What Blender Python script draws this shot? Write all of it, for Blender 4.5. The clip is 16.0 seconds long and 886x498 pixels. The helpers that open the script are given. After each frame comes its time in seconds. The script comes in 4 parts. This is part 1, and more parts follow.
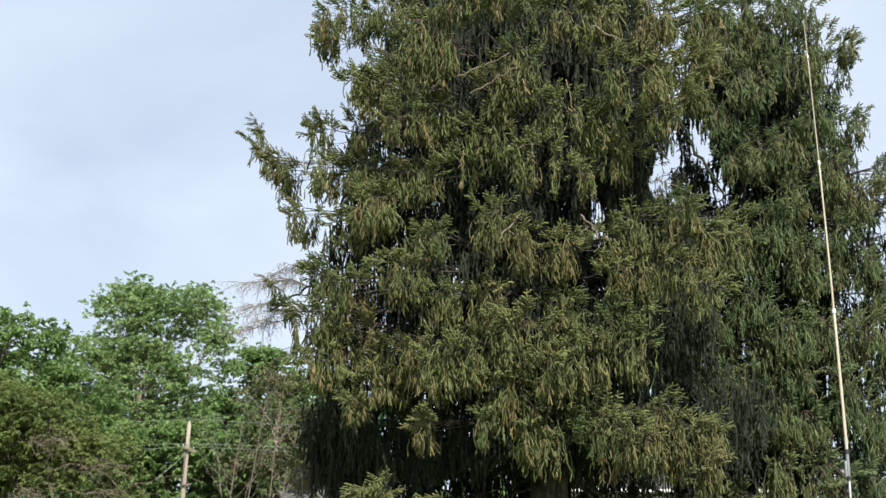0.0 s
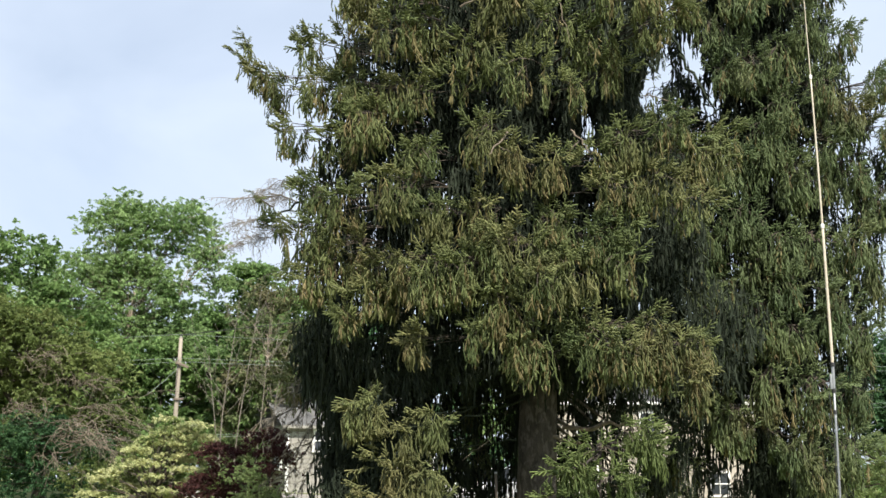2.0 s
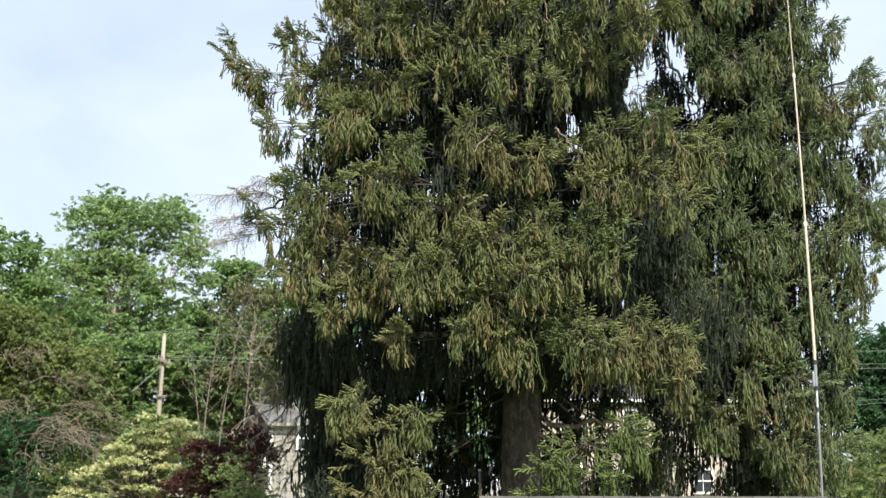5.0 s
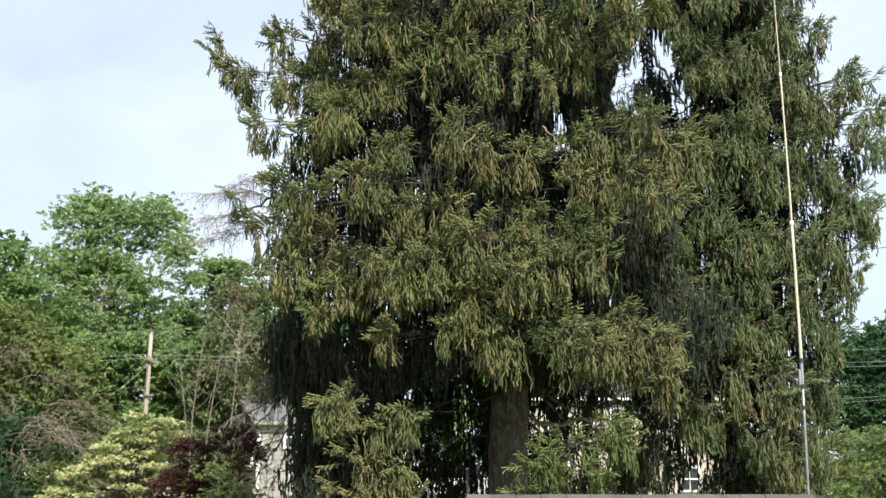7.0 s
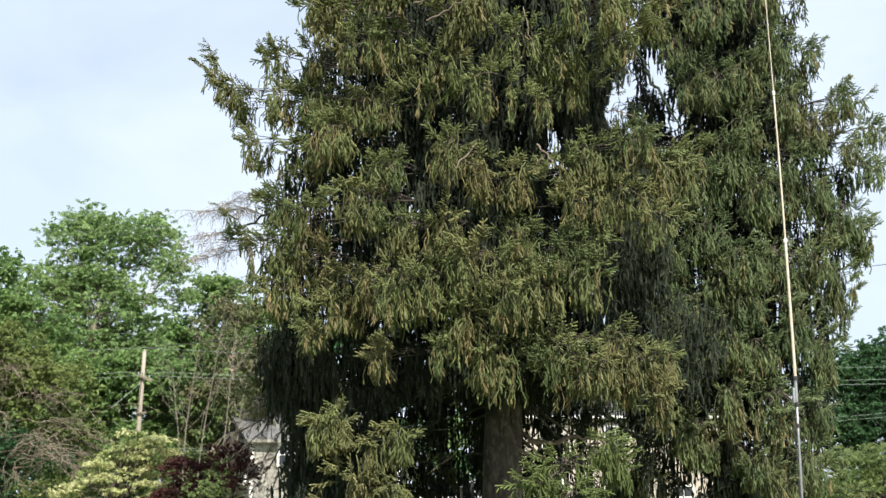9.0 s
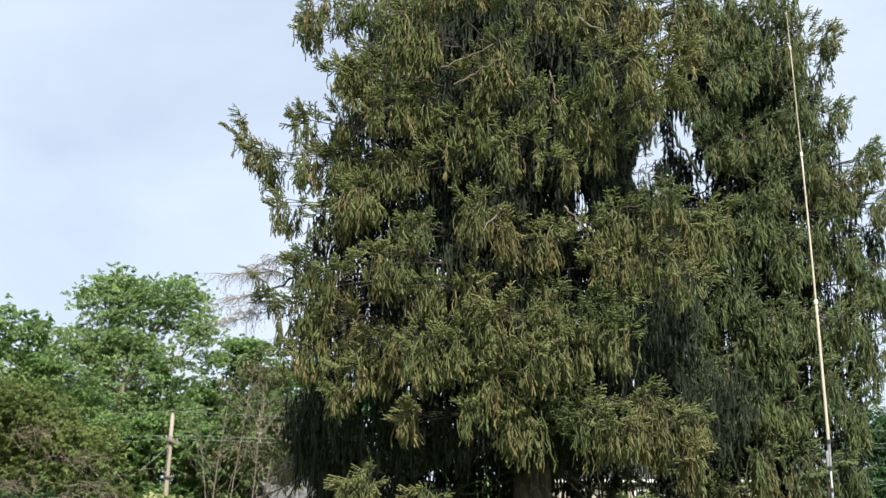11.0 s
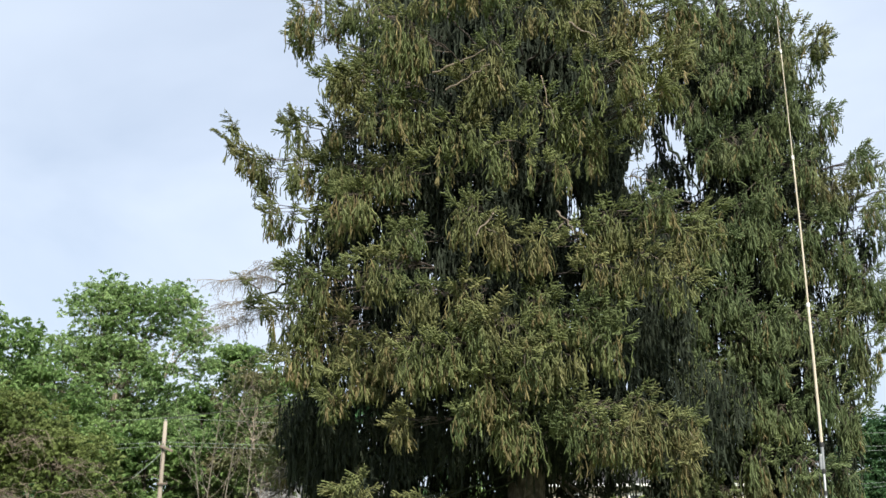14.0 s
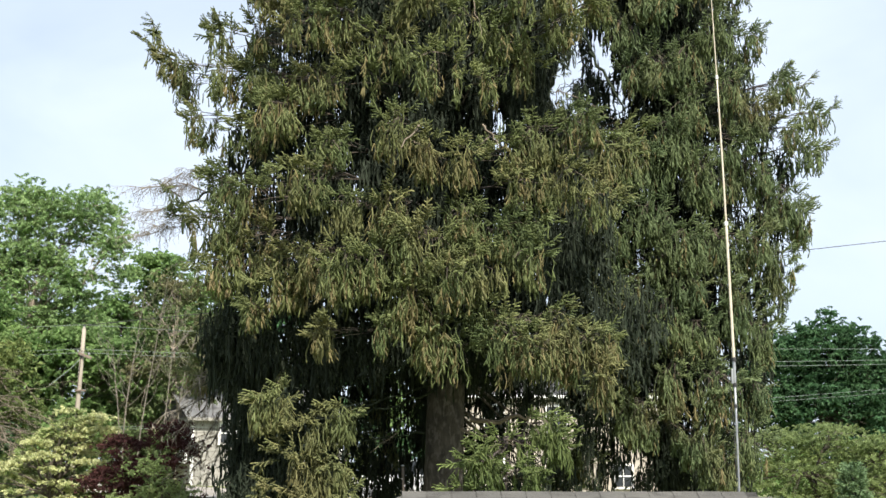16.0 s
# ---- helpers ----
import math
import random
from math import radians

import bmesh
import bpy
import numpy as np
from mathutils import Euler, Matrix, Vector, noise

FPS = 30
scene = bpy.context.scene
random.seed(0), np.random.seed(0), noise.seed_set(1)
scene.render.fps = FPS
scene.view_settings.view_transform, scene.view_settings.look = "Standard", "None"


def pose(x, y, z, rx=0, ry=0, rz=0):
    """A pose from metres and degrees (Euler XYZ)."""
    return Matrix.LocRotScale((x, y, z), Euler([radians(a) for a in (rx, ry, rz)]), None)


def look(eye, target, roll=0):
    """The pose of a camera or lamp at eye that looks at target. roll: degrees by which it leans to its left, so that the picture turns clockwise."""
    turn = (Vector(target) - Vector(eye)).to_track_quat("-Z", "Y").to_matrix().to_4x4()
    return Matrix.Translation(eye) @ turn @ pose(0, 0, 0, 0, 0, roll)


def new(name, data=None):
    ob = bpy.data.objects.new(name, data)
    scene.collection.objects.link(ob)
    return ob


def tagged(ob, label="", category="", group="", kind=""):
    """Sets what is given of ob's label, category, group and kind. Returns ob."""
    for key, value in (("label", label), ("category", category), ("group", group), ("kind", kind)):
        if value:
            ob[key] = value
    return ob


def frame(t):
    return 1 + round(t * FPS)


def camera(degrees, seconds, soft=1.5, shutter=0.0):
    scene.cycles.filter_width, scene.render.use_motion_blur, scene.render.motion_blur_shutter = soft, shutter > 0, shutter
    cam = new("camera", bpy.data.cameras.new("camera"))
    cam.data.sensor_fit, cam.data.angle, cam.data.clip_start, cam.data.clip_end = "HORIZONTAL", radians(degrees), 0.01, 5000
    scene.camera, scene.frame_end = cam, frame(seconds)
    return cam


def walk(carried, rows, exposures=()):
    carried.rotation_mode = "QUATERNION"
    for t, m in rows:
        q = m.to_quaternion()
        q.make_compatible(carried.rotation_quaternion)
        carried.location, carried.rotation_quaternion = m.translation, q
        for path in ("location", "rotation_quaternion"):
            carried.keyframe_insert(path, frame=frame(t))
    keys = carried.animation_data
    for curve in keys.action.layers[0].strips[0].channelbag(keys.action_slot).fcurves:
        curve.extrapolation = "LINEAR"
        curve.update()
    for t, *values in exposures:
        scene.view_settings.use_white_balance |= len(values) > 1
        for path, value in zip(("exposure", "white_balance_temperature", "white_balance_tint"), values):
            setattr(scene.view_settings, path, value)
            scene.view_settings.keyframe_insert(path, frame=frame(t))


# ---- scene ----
# The camera: hand-held, turning on the spot on a raised deck.
cam = camera(40.0, 16.0, soft=1.6)
EYE = (0.0, 0.0, 3.5)
ROWS = [
    (0.0, 104.652, -0.354, 1.762),
    (0.5, 102.824, -0.407, 1.057),
    (1.0, 101.661, -0.122, 1.054),
    (1.5, 101.149, -0.004, 1.426),
    (2.0, 100.683, -0.157, 1.322),
    (2.5, 100.479, -0.188, 1.503),
    (3.0, 100.688, -0.094, 1.015),
    (3.5, 100.585, -0.177, 0.880),
    (6.0, 100.545, 0.020, 0.335),
    (6.5, 100.491, 0.059, 0.199),
    (7.0, 100.500, -0.000, 0.000),
    (7.5, 100.610, -0.092, -0.038),
    (8.0, 100.821, -0.104, 0.009),
    (8.5, 100.985, -0.131, 0.049),
    (9.0, 101.321, -0.020, -0.287),
    (9.5, 102.776, -0.125, -0.604),
    (9.7, 103.603, -0.166, -0.097),
    (12.0, 104.307, -0.148, 1.124),
    (12.5, 104.048, -0.138, 0.735),
    (13.0, 103.974, -0.085, 0.615),
    (13.5, 104.109, 0.074, 0.719),
    (14.0, 104.490, 0.237, 0.762),
    (14.5, 104.294, 0.295, 0.405),
    (15.0, 102.742, 0.270, -0.838),
    (15.5, 101.768, 0.118, -2.044),
    (16.0, 100.358, -0.114, -2.978),
]
EXPOSURES = [(0.0, 0.35), (3.5, 0.5), (7.0, 0.6), (9.5, 0.54), (12.0, 0.38), (14.5, 0.42), (16.0, 0.6)]
walk(cam, [(t, pose(*EYE, rx, ry, rz)) for t, rx, ry, rz in ROWS], EXPOSURES)

# ---- light ----
SUN_FROM = Vector((0.22, -0.67, 0.71)).normalized()
sun = new("sun", bpy.data.lights.new("sun", "SUN"))
sun.data.energy, sun.data.angle, sun.data.color = 6.0, radians(1.0), (1.0, 0.94, 0.84)
sun.matrix_world = look(SUN_FROM * 50, (0, 0, 0))

world = bpy.data.worlds.new("hazy_sky")
scene.world = world
world.use_nodes = True
wt = world.node_tree
wt.nodes.clear()


def wnode(kind, **kw):
    n = wt.nodes.new(kind)
    for k, v in kw.items():
        n.inputs[k].default_value = v
    return n


sky = wt.nodes.new("ShaderNodeTexSky")
sky.sky_type, sky.sun_disc = "NISHITA", False
sky.sun_elevation = math.asin(SUN_FROM.z)
sky.sun_rotation = math.atan2(SUN_FROM.x, SUN_FROM.y)
sky.air_density, sky.dust_density = 1.0, 1.6
wc = wt.nodes.new("ShaderNodeTexCoord")
wm = wt.nodes.new("ShaderNodeMapping")
wm.inputs["Rotation"].default_value = (0.2, 0.35, 0.3)
wm.inputs["Scale"].default_value = (1.5, 1.5, 3.2)
wn = wnode("ShaderNodeTexNoise", Scale=1.5, Detail=5.0, Roughness=0.52, Distortion=0.4)
wr = wt.nodes.new("ShaderNodeMapRange")
for k, v in (("From Min", 0.34), ("From Max", 0.66), ("To Min", 0.62), ("To Max", 0.97)):
    wr.inputs[k].default_value = v
wmix = wt.nodes.new("ShaderNodeMix")
wmix.data_type = "RGBA"
wmix.inputs[7].default_value = (6.3, 7.15, 8.5, 1)
wb = wnode("ShaderNodeBackground", Strength=0.1)
wo = wt.nodes.new("ShaderNodeOutputWorld")
wt.links.new(wc.outputs["Generated"], wm.inputs["Vector"])
wt.links.new(wm.outputs["Vector"], wn.inputs["Vector"])
wt.links.new(wn.outputs["Fac"], wr.inputs["Value"])
wt.links.new(wr.outputs["Result"], wmix.inputs["Factor"])
wt.links.new(sky.outputs["Color"], wmix.inputs[6])
wt.links.new(wmix.outputs[2], wb.inputs["Color"])
wt.links.new(wb.outputs["Background"], wo.inputs["Surface"])


# ---- materials ----
def material(name, c1, c2, scale=2.0, rough=0.8, fine=25.0, bump=0.3, metal=0.0, stretch=(1, 1, 1), island=0.0,
             through_light=0.0, c3=None, c3_scale=0.4, c3_at=(0.5, 0.62), shared=False):
    """Two colours mixed by noise at two scales, bumped; island: how far each piece varies; c3: patches of a third colour."""
    m = bpy.data.materials.new(name)
    m.use_nodes = True
    t = m.node_tree
    bsdf, out = t.nodes["Principled BSDF"], t.nodes["Material Output"]
    co = t.nodes.new("ShaderNodeTexCoord")
    mp = t.nodes.new("ShaderNodeMapping")
    mp.inputs["Scale"].default_value = stretch
    geo = t.nodes.new("ShaderNodeNewGeometry")
    t.links.new(geo.outputs["Position"] if shared else co.outputs["Object"], mp.inputs["Vector"])

    def noise_at(s, detail=4.0):
        n = t.nodes.new("ShaderNodeTexNoise")
        n.inputs["Scale"].default_value, n.inputs["Detail"].default_value = s, detail
        t.links.new(mp.outputs["Vector"], n.inputs["Vector"])
        return n.outputs["Fac"]

    def ramp(fac, lo, hi):
        r = t.nodes.new("ShaderNodeMapRange")
        r.inputs["From Min"].default_value, r.inputs["From Max"].default_value = lo, hi
        t.links.new(fac, r.inputs["Value"])
        return r.outputs["Result"]

    def mix(fac, a, b):
        x = t.nodes.new("ShaderNodeMix")
        x.data_type = "RGBA"
        t.links.new(fac, x.inputs["Factor"])
        for i, c in ((6, a), (7, b)):
            if isinstance(c, tuple):
                x.inputs[i].default_value = (*c, 1)
            else:
                t.links.new(c, x.inputs[i])
        return x.outputs[2]

    col = mix(ramp(noise_at(scale), 0.35, 0.65), c1, c2)
    if c3:
        col = mix(ramp(noise_at(c3_scale, 3.0), *c3_at), col, c3)
    grain = noise_at(fine)
    dark = tuple(0.62 * v for v in c1)
    col = mix(ramp(grain, 0.55, 0.95), col, dark)
    if island:
        hs = t.nodes.new("ShaderNodeHueSaturation")
        r = t.nodes.new("ShaderNodeMapRange")
        r.inputs["To Min"].default_value, r.inputs["To Max"].default_value = 1 - island, 1 + island
        t.links.new(geo.outputs["Random Per Island"], r.inputs["Value"])
        t.links.new(r.outputs["Result"], hs.inputs["Value"])
        t.links.new(col, hs.inputs["Color"])
        col = hs.outputs["Color"]
    t.links.new(col, bsdf.inputs["Base Color"])
    bsdf.inputs["Specular IOR Level"].default_value = 0.18 if through_light or island else 0.4
    bsdf.inputs["Roughness"].default_value, bsdf.inputs["Metallic"].default_value = rough, metal
    if bump:
        b = t.nodes.new("ShaderNodeBump")
        b.inputs["Strength"].default_value, b.inputs["Distance"].default_value = bump, 0.02
        t.links.new(grain, b.inputs["Height"])
        t.links.new(b.outputs["Normal"], bsdf.inputs["Normal"])
    if through_light:
        tr = t.nodes.new("ShaderNodeBsdfTranslucent")
        t.links.new(col, tr.inputs["Color"])
        ms = t.nodes.new("ShaderNodeMixShader")
        ms.inputs["Fac"].default_value = through_light
        t.links.new(bsdf.outputs["BSDF"], ms.inputs[1])
        t.links.new(tr.outputs["BSDF"], ms.inputs[2])
        t.links.new(ms.outputs["Shader"], out.inputs["Surface"])
    return m


def leaf_material(name, c1, c2, c3=None, see=0.35, island=0.35, scale=0.5, c3_scale=0.4, c3_at=(0.5, 0.62)):
    return material(name, c1, c2, scale=scale, rough=0.55, fine=6.0, bump=0, island=island, through_light=see,
                    c3=c3, c3_scale=c3_scale, c3_at=c3_at)


NEEDLES = leaf_material("spruce_needles", (0.092, 0.124, 0.050), (0.164, 0.186, 0.074), (0.188, 0.170, 0.078), see=0.15,
                        island=0.34, scale=0.8, c3_scale=0.5, c3_at=(0.50, 0.75))
NEEDLES_BLUE = leaf_material("spruce_needles_bluish", (0.092, 0.130, 0.060), (0.152, 0.188, 0.084), (0.200, 0.186, 0.092),
                             see=0.15, island=0.34, scale=0.8, c3_scale=0.5, c3_at=(0.55, 0.78))
NEEDLES_FRESH = leaf_material("spruce_needles_fresh", (0.100, 0.140, 0.048), (0.150, 0.190, 0.066), see=0.2, island=0.3)
NEEDLES_PALE = leaf_material("young_bluish_needles", (0.11, 0.18, 0.085), (0.16, 0.24, 0.115), see=0.2, island=0.3)
OLD_NEEDLES = leaf_material("old_shoots", (0.148, 0.132, 0.060), (0.210, 0.180, 0.084), (0.245, 0.202, 0.105), see=0.12, island=0.3, scale=1.2)
TWIG_TAN = material("bare_brown_twigs", (0.13, 0.105, 0.08), (0.20, 0.165, 0.125), scale=3, fine=40)
TWIG_BROWN = material("brown_twigs", (0.07, 0.055, 0.042), (0.12, 0.10, 0.08), scale=3, fine=40)
# the shade inside the crowns is put into this dark colour
INNER_SHADE = material("inner_wood_shade_colour", (0.019, 0.027, 0.017), (0.029, 0.037, 0.024), scale=1.5, bump=0, island=0.3)
TWIG_GREY = material("dead_twig_grey", (0.15, 0.13, 0.105), (0.23, 0.205, 0.17), scale=3, fine=40)
BARK = material("spruce_bark", (0.036, 0.030, 0.026), (0.082, 0.068, 0.059), scale=7, fine=26, bump=1.0, stretch=(1, 1, 0.45), c3=(0.12, 0.105, 0.092), c3_scale=12.0)
BARK_PALE = material("pale_bark", (0.26, 0.21, 0.16), (0.38, 0.32, 0.25), scale=2, fine=18, bump=0.8, stretch=(1, 1, 0.3))
BARK_DARK = material("dark_bark", (0.06, 0.05, 0.04), (0.11, 0.09, 0.07), scale=2, fine=18, bump=0.8, stretch=(1, 1, 0.3))
LEAF_TALL = leaf_material("fresh_compound_leaves", (0.23, 0.345, 0.145), (0.32, 0.43, 0.19), see=0.5)
LEAF_MID = leaf_material("bright_leaves", (0.160, 0.260, 0.092), (0.225, 0.325, 0.120), see=0.5)
LEAF_OLIVE = leaf_material("olive_leaves", (0.145, 0.195, 0.064), (0.205, 0.250, 0.086), (0.28, 0.265, 0.100), see=0.45, c3_at=(0.56, 0.72))
LEAF_GREY = leaf_material("greyish_vine_leaves", (0.125, 0.170, 0.072), (0.175, 0.215, 0.095), (0.21, 0.20, 0.11), see=0.4)
LEAF_DARK = leaf_material("deep_green_leaves", (0.045, 0.105, 0.046), (0.075, 0.150, 0.064), see=0.35)
LEAF_PALE = leaf_material("pale_feathery_leaves", (0.20, 0.26, 0.105), (0.28, 0.34, 0.145), see=0.5)
LEAF_RED = leaf_material("maroon_leaves", (0.060, 0.024, 0.023), (0.100, 0.042, 0.037), see=0.25)
BRACTS = leaf_material("cream_bracts", (0.50, 0.52, 0.26), (0.66, 0.65, 0.39), (0.19, 0.27, 0.085), see=0.35, island=0.3, c3_scale=1.8, c3_at=(0.50, 0.64))
GRASS = material("mown_grass", (0.10, 0.13, 0.035), (0.17, 0.18, 0.06), scale=0.5, fine=30, bump=0.8, shared=True)
SHINGLE = material("grey_brown_shingles", (0.070, 0.068, 0.062), (0.120, 0.116, 0.104), scale=2.5, fine=60, rough=0.95, bump=0.8, shared=True, stretch=(0.5, 1, 1), c3=(0.060, 0.058, 0.052), c3_scale=5.0)
SIDING = material("cream_siding", (0.37, 0.335, 0.28), (0.45, 0.41, 0.345), scale=1, fine=30, bump=0.1)
SIDING_GREY = material("pale_grey_siding", (0.27, 0.26, 0.23), (0.34, 0.325, 0.29), scale=1, fine=30, bump=0.1)
WHITE = material("white_paint", (0.74, 0.74, 0.72), (0.82, 0.82, 0.80), scale=2, fine=40, rough=0.45, bump=0.05)
ROOF_GREY = material("faded_grey_roofing", (0.20, 0.20, 0.20), (0.28, 0.28, 0.275), scale=2, fine=40)
ROOF_DARK = material("dark_roofing", (0.09, 0.09, 0.095), (0.15, 0.15, 0.155), scale=2, fine=40)
WOOD_GREY = material("weathered_pole_wood", (0.28, 0.245, 0.20), (0.40, 0.355, 0.29), scale=4, fine=30, bump=0.6, stretch=(1, 1, 0.08))
WOOD_DARK = material("weathered_dark_wood", (0.13, 0.10, 0.08), (0.20, 0.16, 0.13), scale=4, fine=30, bump=0.5)
FIBRE = material("cream_fibreglass", (0.46, 0.40, 0.31), (0.58, 0.52, 0.42), scale=2, fine=20, rough=0.4, bump=0.05)
STEEL = material("galvanised_steel", (0.27, 0.28, 0.29), (0.38, 0.39, 0.40), scale=6, fine=40, rough=0.45, metal=0.7, bump=0.1)
BLACK = material("black_rubber", (0.02, 0.02, 0.02), (0.035, 0.035, 0.035), scale=6, fine=40, rough=0.5, bump=0.1)
WIRE = material("weathered_wire", (0.17, 0.21, 0.19), (0.24, 0.28, 0.26), scale=6, fine=40, rough=0.5, bump=0)
GLASS = material("dark_window_glass", (0.03, 0.035, 0.04), (0.05, 0.055, 0.06), scale=1, fine=8, rough=0.06, bump=0)
CAR_PAINT = material("white_car_paint", (0.70, 0.70, 0.70), (0.76, 0.76, 0.76), scale=2, fine=10, rough=0.15, bump=0)
DRIVE = material("dusty_driveway", (0.30, 0.27, 0.23), (0.40, 0.36, 0.31), scale=1, fine=30, bump=0.4)


# ---- building helpers ----
def tri_mesh(name, v, f, mat, smooth=False):
    v, f = np.asarray(v, np.float32), np.asarray(f, np.int32)
    me = bpy.data.meshes.new(name)
    me.vertices.add(len(v))
    me.vertices.foreach_set("co", v.ravel())
    me.loops.add(f.size)
    me.loops.foreach_set("vertex_index", f.ravel())
    me.polygons.add(len(f))
    me.polygons.foreach_set("loop_start", np.arange(0, f.size, 3, dtype=np.int32))
    me.polygons.foreach_set("use_smooth", np.full(len(f), smooth))
    me.update(calc_edges=True)
    me.materials.append(mat)
    return me


def thing(name, at, label, category, group="", kind=""):
    """An Empty at a thing's base."""
    ob = new(name)
    ob.location = at
    return tagged(ob, label, category, group, kind)


def tri_part(name, v, f, mat, parent, label="", kind="", smooth=False):
    ob = new(name, tri_mesh(name, v, f, mat, smooth))
    ob.parent = parent
    return tagged(ob, label, kind=kind)


def part(name, bm, mat, parent=None, label="", smooth=False):
    me = bpy.data.meshes.new(name)
    bm.normal_update()
    bm.to_mesh(me)
    bm.free()
    me.materials.append(mat)
    if smooth:
        me.polygons.foreach_set("use_smooth", [True] * len(me.polygons))
    ob = new(name, me)
    if parent:
        ob.parent = parent
    return tagged(ob, label)


def box(x0, x1, y0, y1, z0, z1, bevel=0.0, bm=None):
    bm = bm or bmesh.new()
    m = Matrix.Translation(((x0 + x1) / 2, (y0 + y1) / 2, (z0 + z1) / 2)) @ Matrix.Diagonal((x1 - x0, y1 - y0, z1 - z0, 1))
    got = bmesh.ops.create_cube(bm, size=1, matrix=m)
    if bevel:
        edges = list({e for v in got["verts"] for e in v.link_edges})
        bmesh.ops.bevel(bm, geom=edges, offset=bevel, segments=2, affect="EDGES", profile=0.5)
    return bm


def tube(points, radii, sides=6):
    """Tapered tube along a line of points: triangles."""
    p = np.asarray(points, float)
    n = len(p)
    r = np.interp(np.linspace(0, 1, n), np.linspace(0, 1, len(radii)), radii)
    d = np.gradient(p, axis=0)
    d /= np.linalg.norm(d, axis=1)[:, None] + 1e-9
    ref = np.where(np.abs(d[:, 2:3]) > 0.9, np.array([[1.0, 0, 0]]), np.array([[0, 0, 1.0]]))
    a = np.cross(d, ref)
    a /= np.linalg.norm(a, axis=1)[:, None]
    b = np.cross(d, a)
    ang = np.arange(sides) * 2 * np.pi / sides
    v = p[:, None] + r[:, None, None] * (np.cos(ang)[None, :, None] * a[:, None] + np.sin(ang)[None, :, None] * b[:, None])
    v = v.reshape(-1, 3)
    i, j = np.meshgrid(np.arange(n - 1), np.arange(sides), indexing="ij")
    q0, q1 = i * sides + j, i * sides + (j + 1) % sides
    q2, q3 = q1 + sides, q0 + sides
    f = np.concatenate([np.stack([q0, q1, q2], -1).reshape(-1, 3), np.stack([q0, q2, q3], -1).reshape(-1, 3)])
    tip = len(v)
    v = np.vstack([v, p[-1:] + d[-1:] * r[-1]])
    k = np.arange(sides)
    f = np.vstack([f, np.stack([(n - 1) * sides + k, (n - 1) * sides + (k + 1) % sides, np.full(sides, tip)], -1)])
    return v, f


def join(parts):
    vs, fs, o = [], [], 0
    for v, f in parts:
        vs.append(v)
        fs.append(f + o)
        o += len(v)
    return np.vstack(vs), np.vstack(fs)


def scatter(template, at, turn):
    """Copies of a template (vertices, faces) at the places, turned by the 3x3 matrices: one set of triangles."""
    v, f = template
    n = len(at)
    vv = np.einsum("nij,kj->nki", turn, v) + at[:, None]
    ff = f[None] + (np.arange(n) * len(v))[:, None, None]
    return vv.reshape(-1, 3), ff.reshape(-1, 3)


def smooth_step(x, lo, hi):
    s = min(1.0, max(0.0, (x - lo) / (hi - lo)))
    return s * s * (3 - 2 * s)


def ground_z(x, y):
    """The lawn rises from the shed to the houses behind."""
    rise = 2.5 + max(-0.6, min(0.7, -0.05 * x))
    return smooth_step(y, 17, 46) * rise


# ---- ground ----
def build_ground():
    xs = np.concatenate([[-2500, -900, -300, -120], np.arange(-70, 71, 2.0), [120, 300, 900, 2500]])
    ys = np.concatenate([[-2500, -600, -120, -30], np.arange(-10, 91, 2.0), [120, 300, 900, 2500]])
    v = [(x, y, ground_z(x, y) + (0.06 * noise.noise((x * 0.2, y * 0.2, 0)) if abs(x) < 75 and -12 < y < 92 else 0)) for y in ys for x in xs]
    nx = len(xs)
    f = []
    for j in range(len(ys) - 1):
        for i in range(nx - 1):
            a = j * nx + i
            f += [(a, a + 1, a + nx + 1), (a, a + nx + 1, a + nx)]
    ob = new("ground", tri_mesh("ground", v, f, GRASS, True))
    tagged(ob, "sloping lawn of sunlit yellowish mown grass", "lawn", kind="structure")


build_ground()

def driveway():
    """A dusty drive across the lawn before the grey house, laid just over the ground."""
    xs, ys = np.linspace(-10.0, 3.0, 40), np.linspace(41.0, 46.5, 16)
    v = [(x, y + 0.25 * math.sin(x * 0.7), ground_z(x, y) + 0.09) for y in ys for x in xs]
    f = []
    for j in range(len(ys) - 1):
        for k in range(len(xs) - 1):
            a = j * len(xs) + k
            f += [(a, a + 1, a + len(xs) + 1), (a, a + len(xs) + 1, a + len(xs))]
    tagged(new("driveway", tri_mesh("driveway", v, f, DRIVE, True)), "dusty beige driveway crossing the lawn", "driveway", kind="structure")


driveway()

# ---- spruces ----
SHOOT_RNG = np.random.default_rng(99)


def shoot(p, d, length, radius):
    """One needle-clad shoot: three-sided, blunt at its end."""
    d = np.asarray(d, float)
    d = d / np.linalg.norm(d)
    a = np.cross(d, SHOOT_RNG.normal(size=3))
    a /= np.linalg.norm(a)
    b = np.cross(d, a)
    p = np.asarray(p, float)
    ring = [math.cos(k * 2.094) * a + math.sin(k * 2.094) * b for k in range(3)]
    v = np.array([p + 0.7 * radius * q for q in ring] + [p + 0.84 * length * d + radius * q for q in ring] + [p + length * d])
    f = [(0, 1, 4), (0, 4, 3), (1, 2, 5), (1, 5, 4), (2, 0, 3), (2, 3, 5), (3, 4, 6), (4, 5, 6), (5, 3, 6)]
    return v, np.array(f)


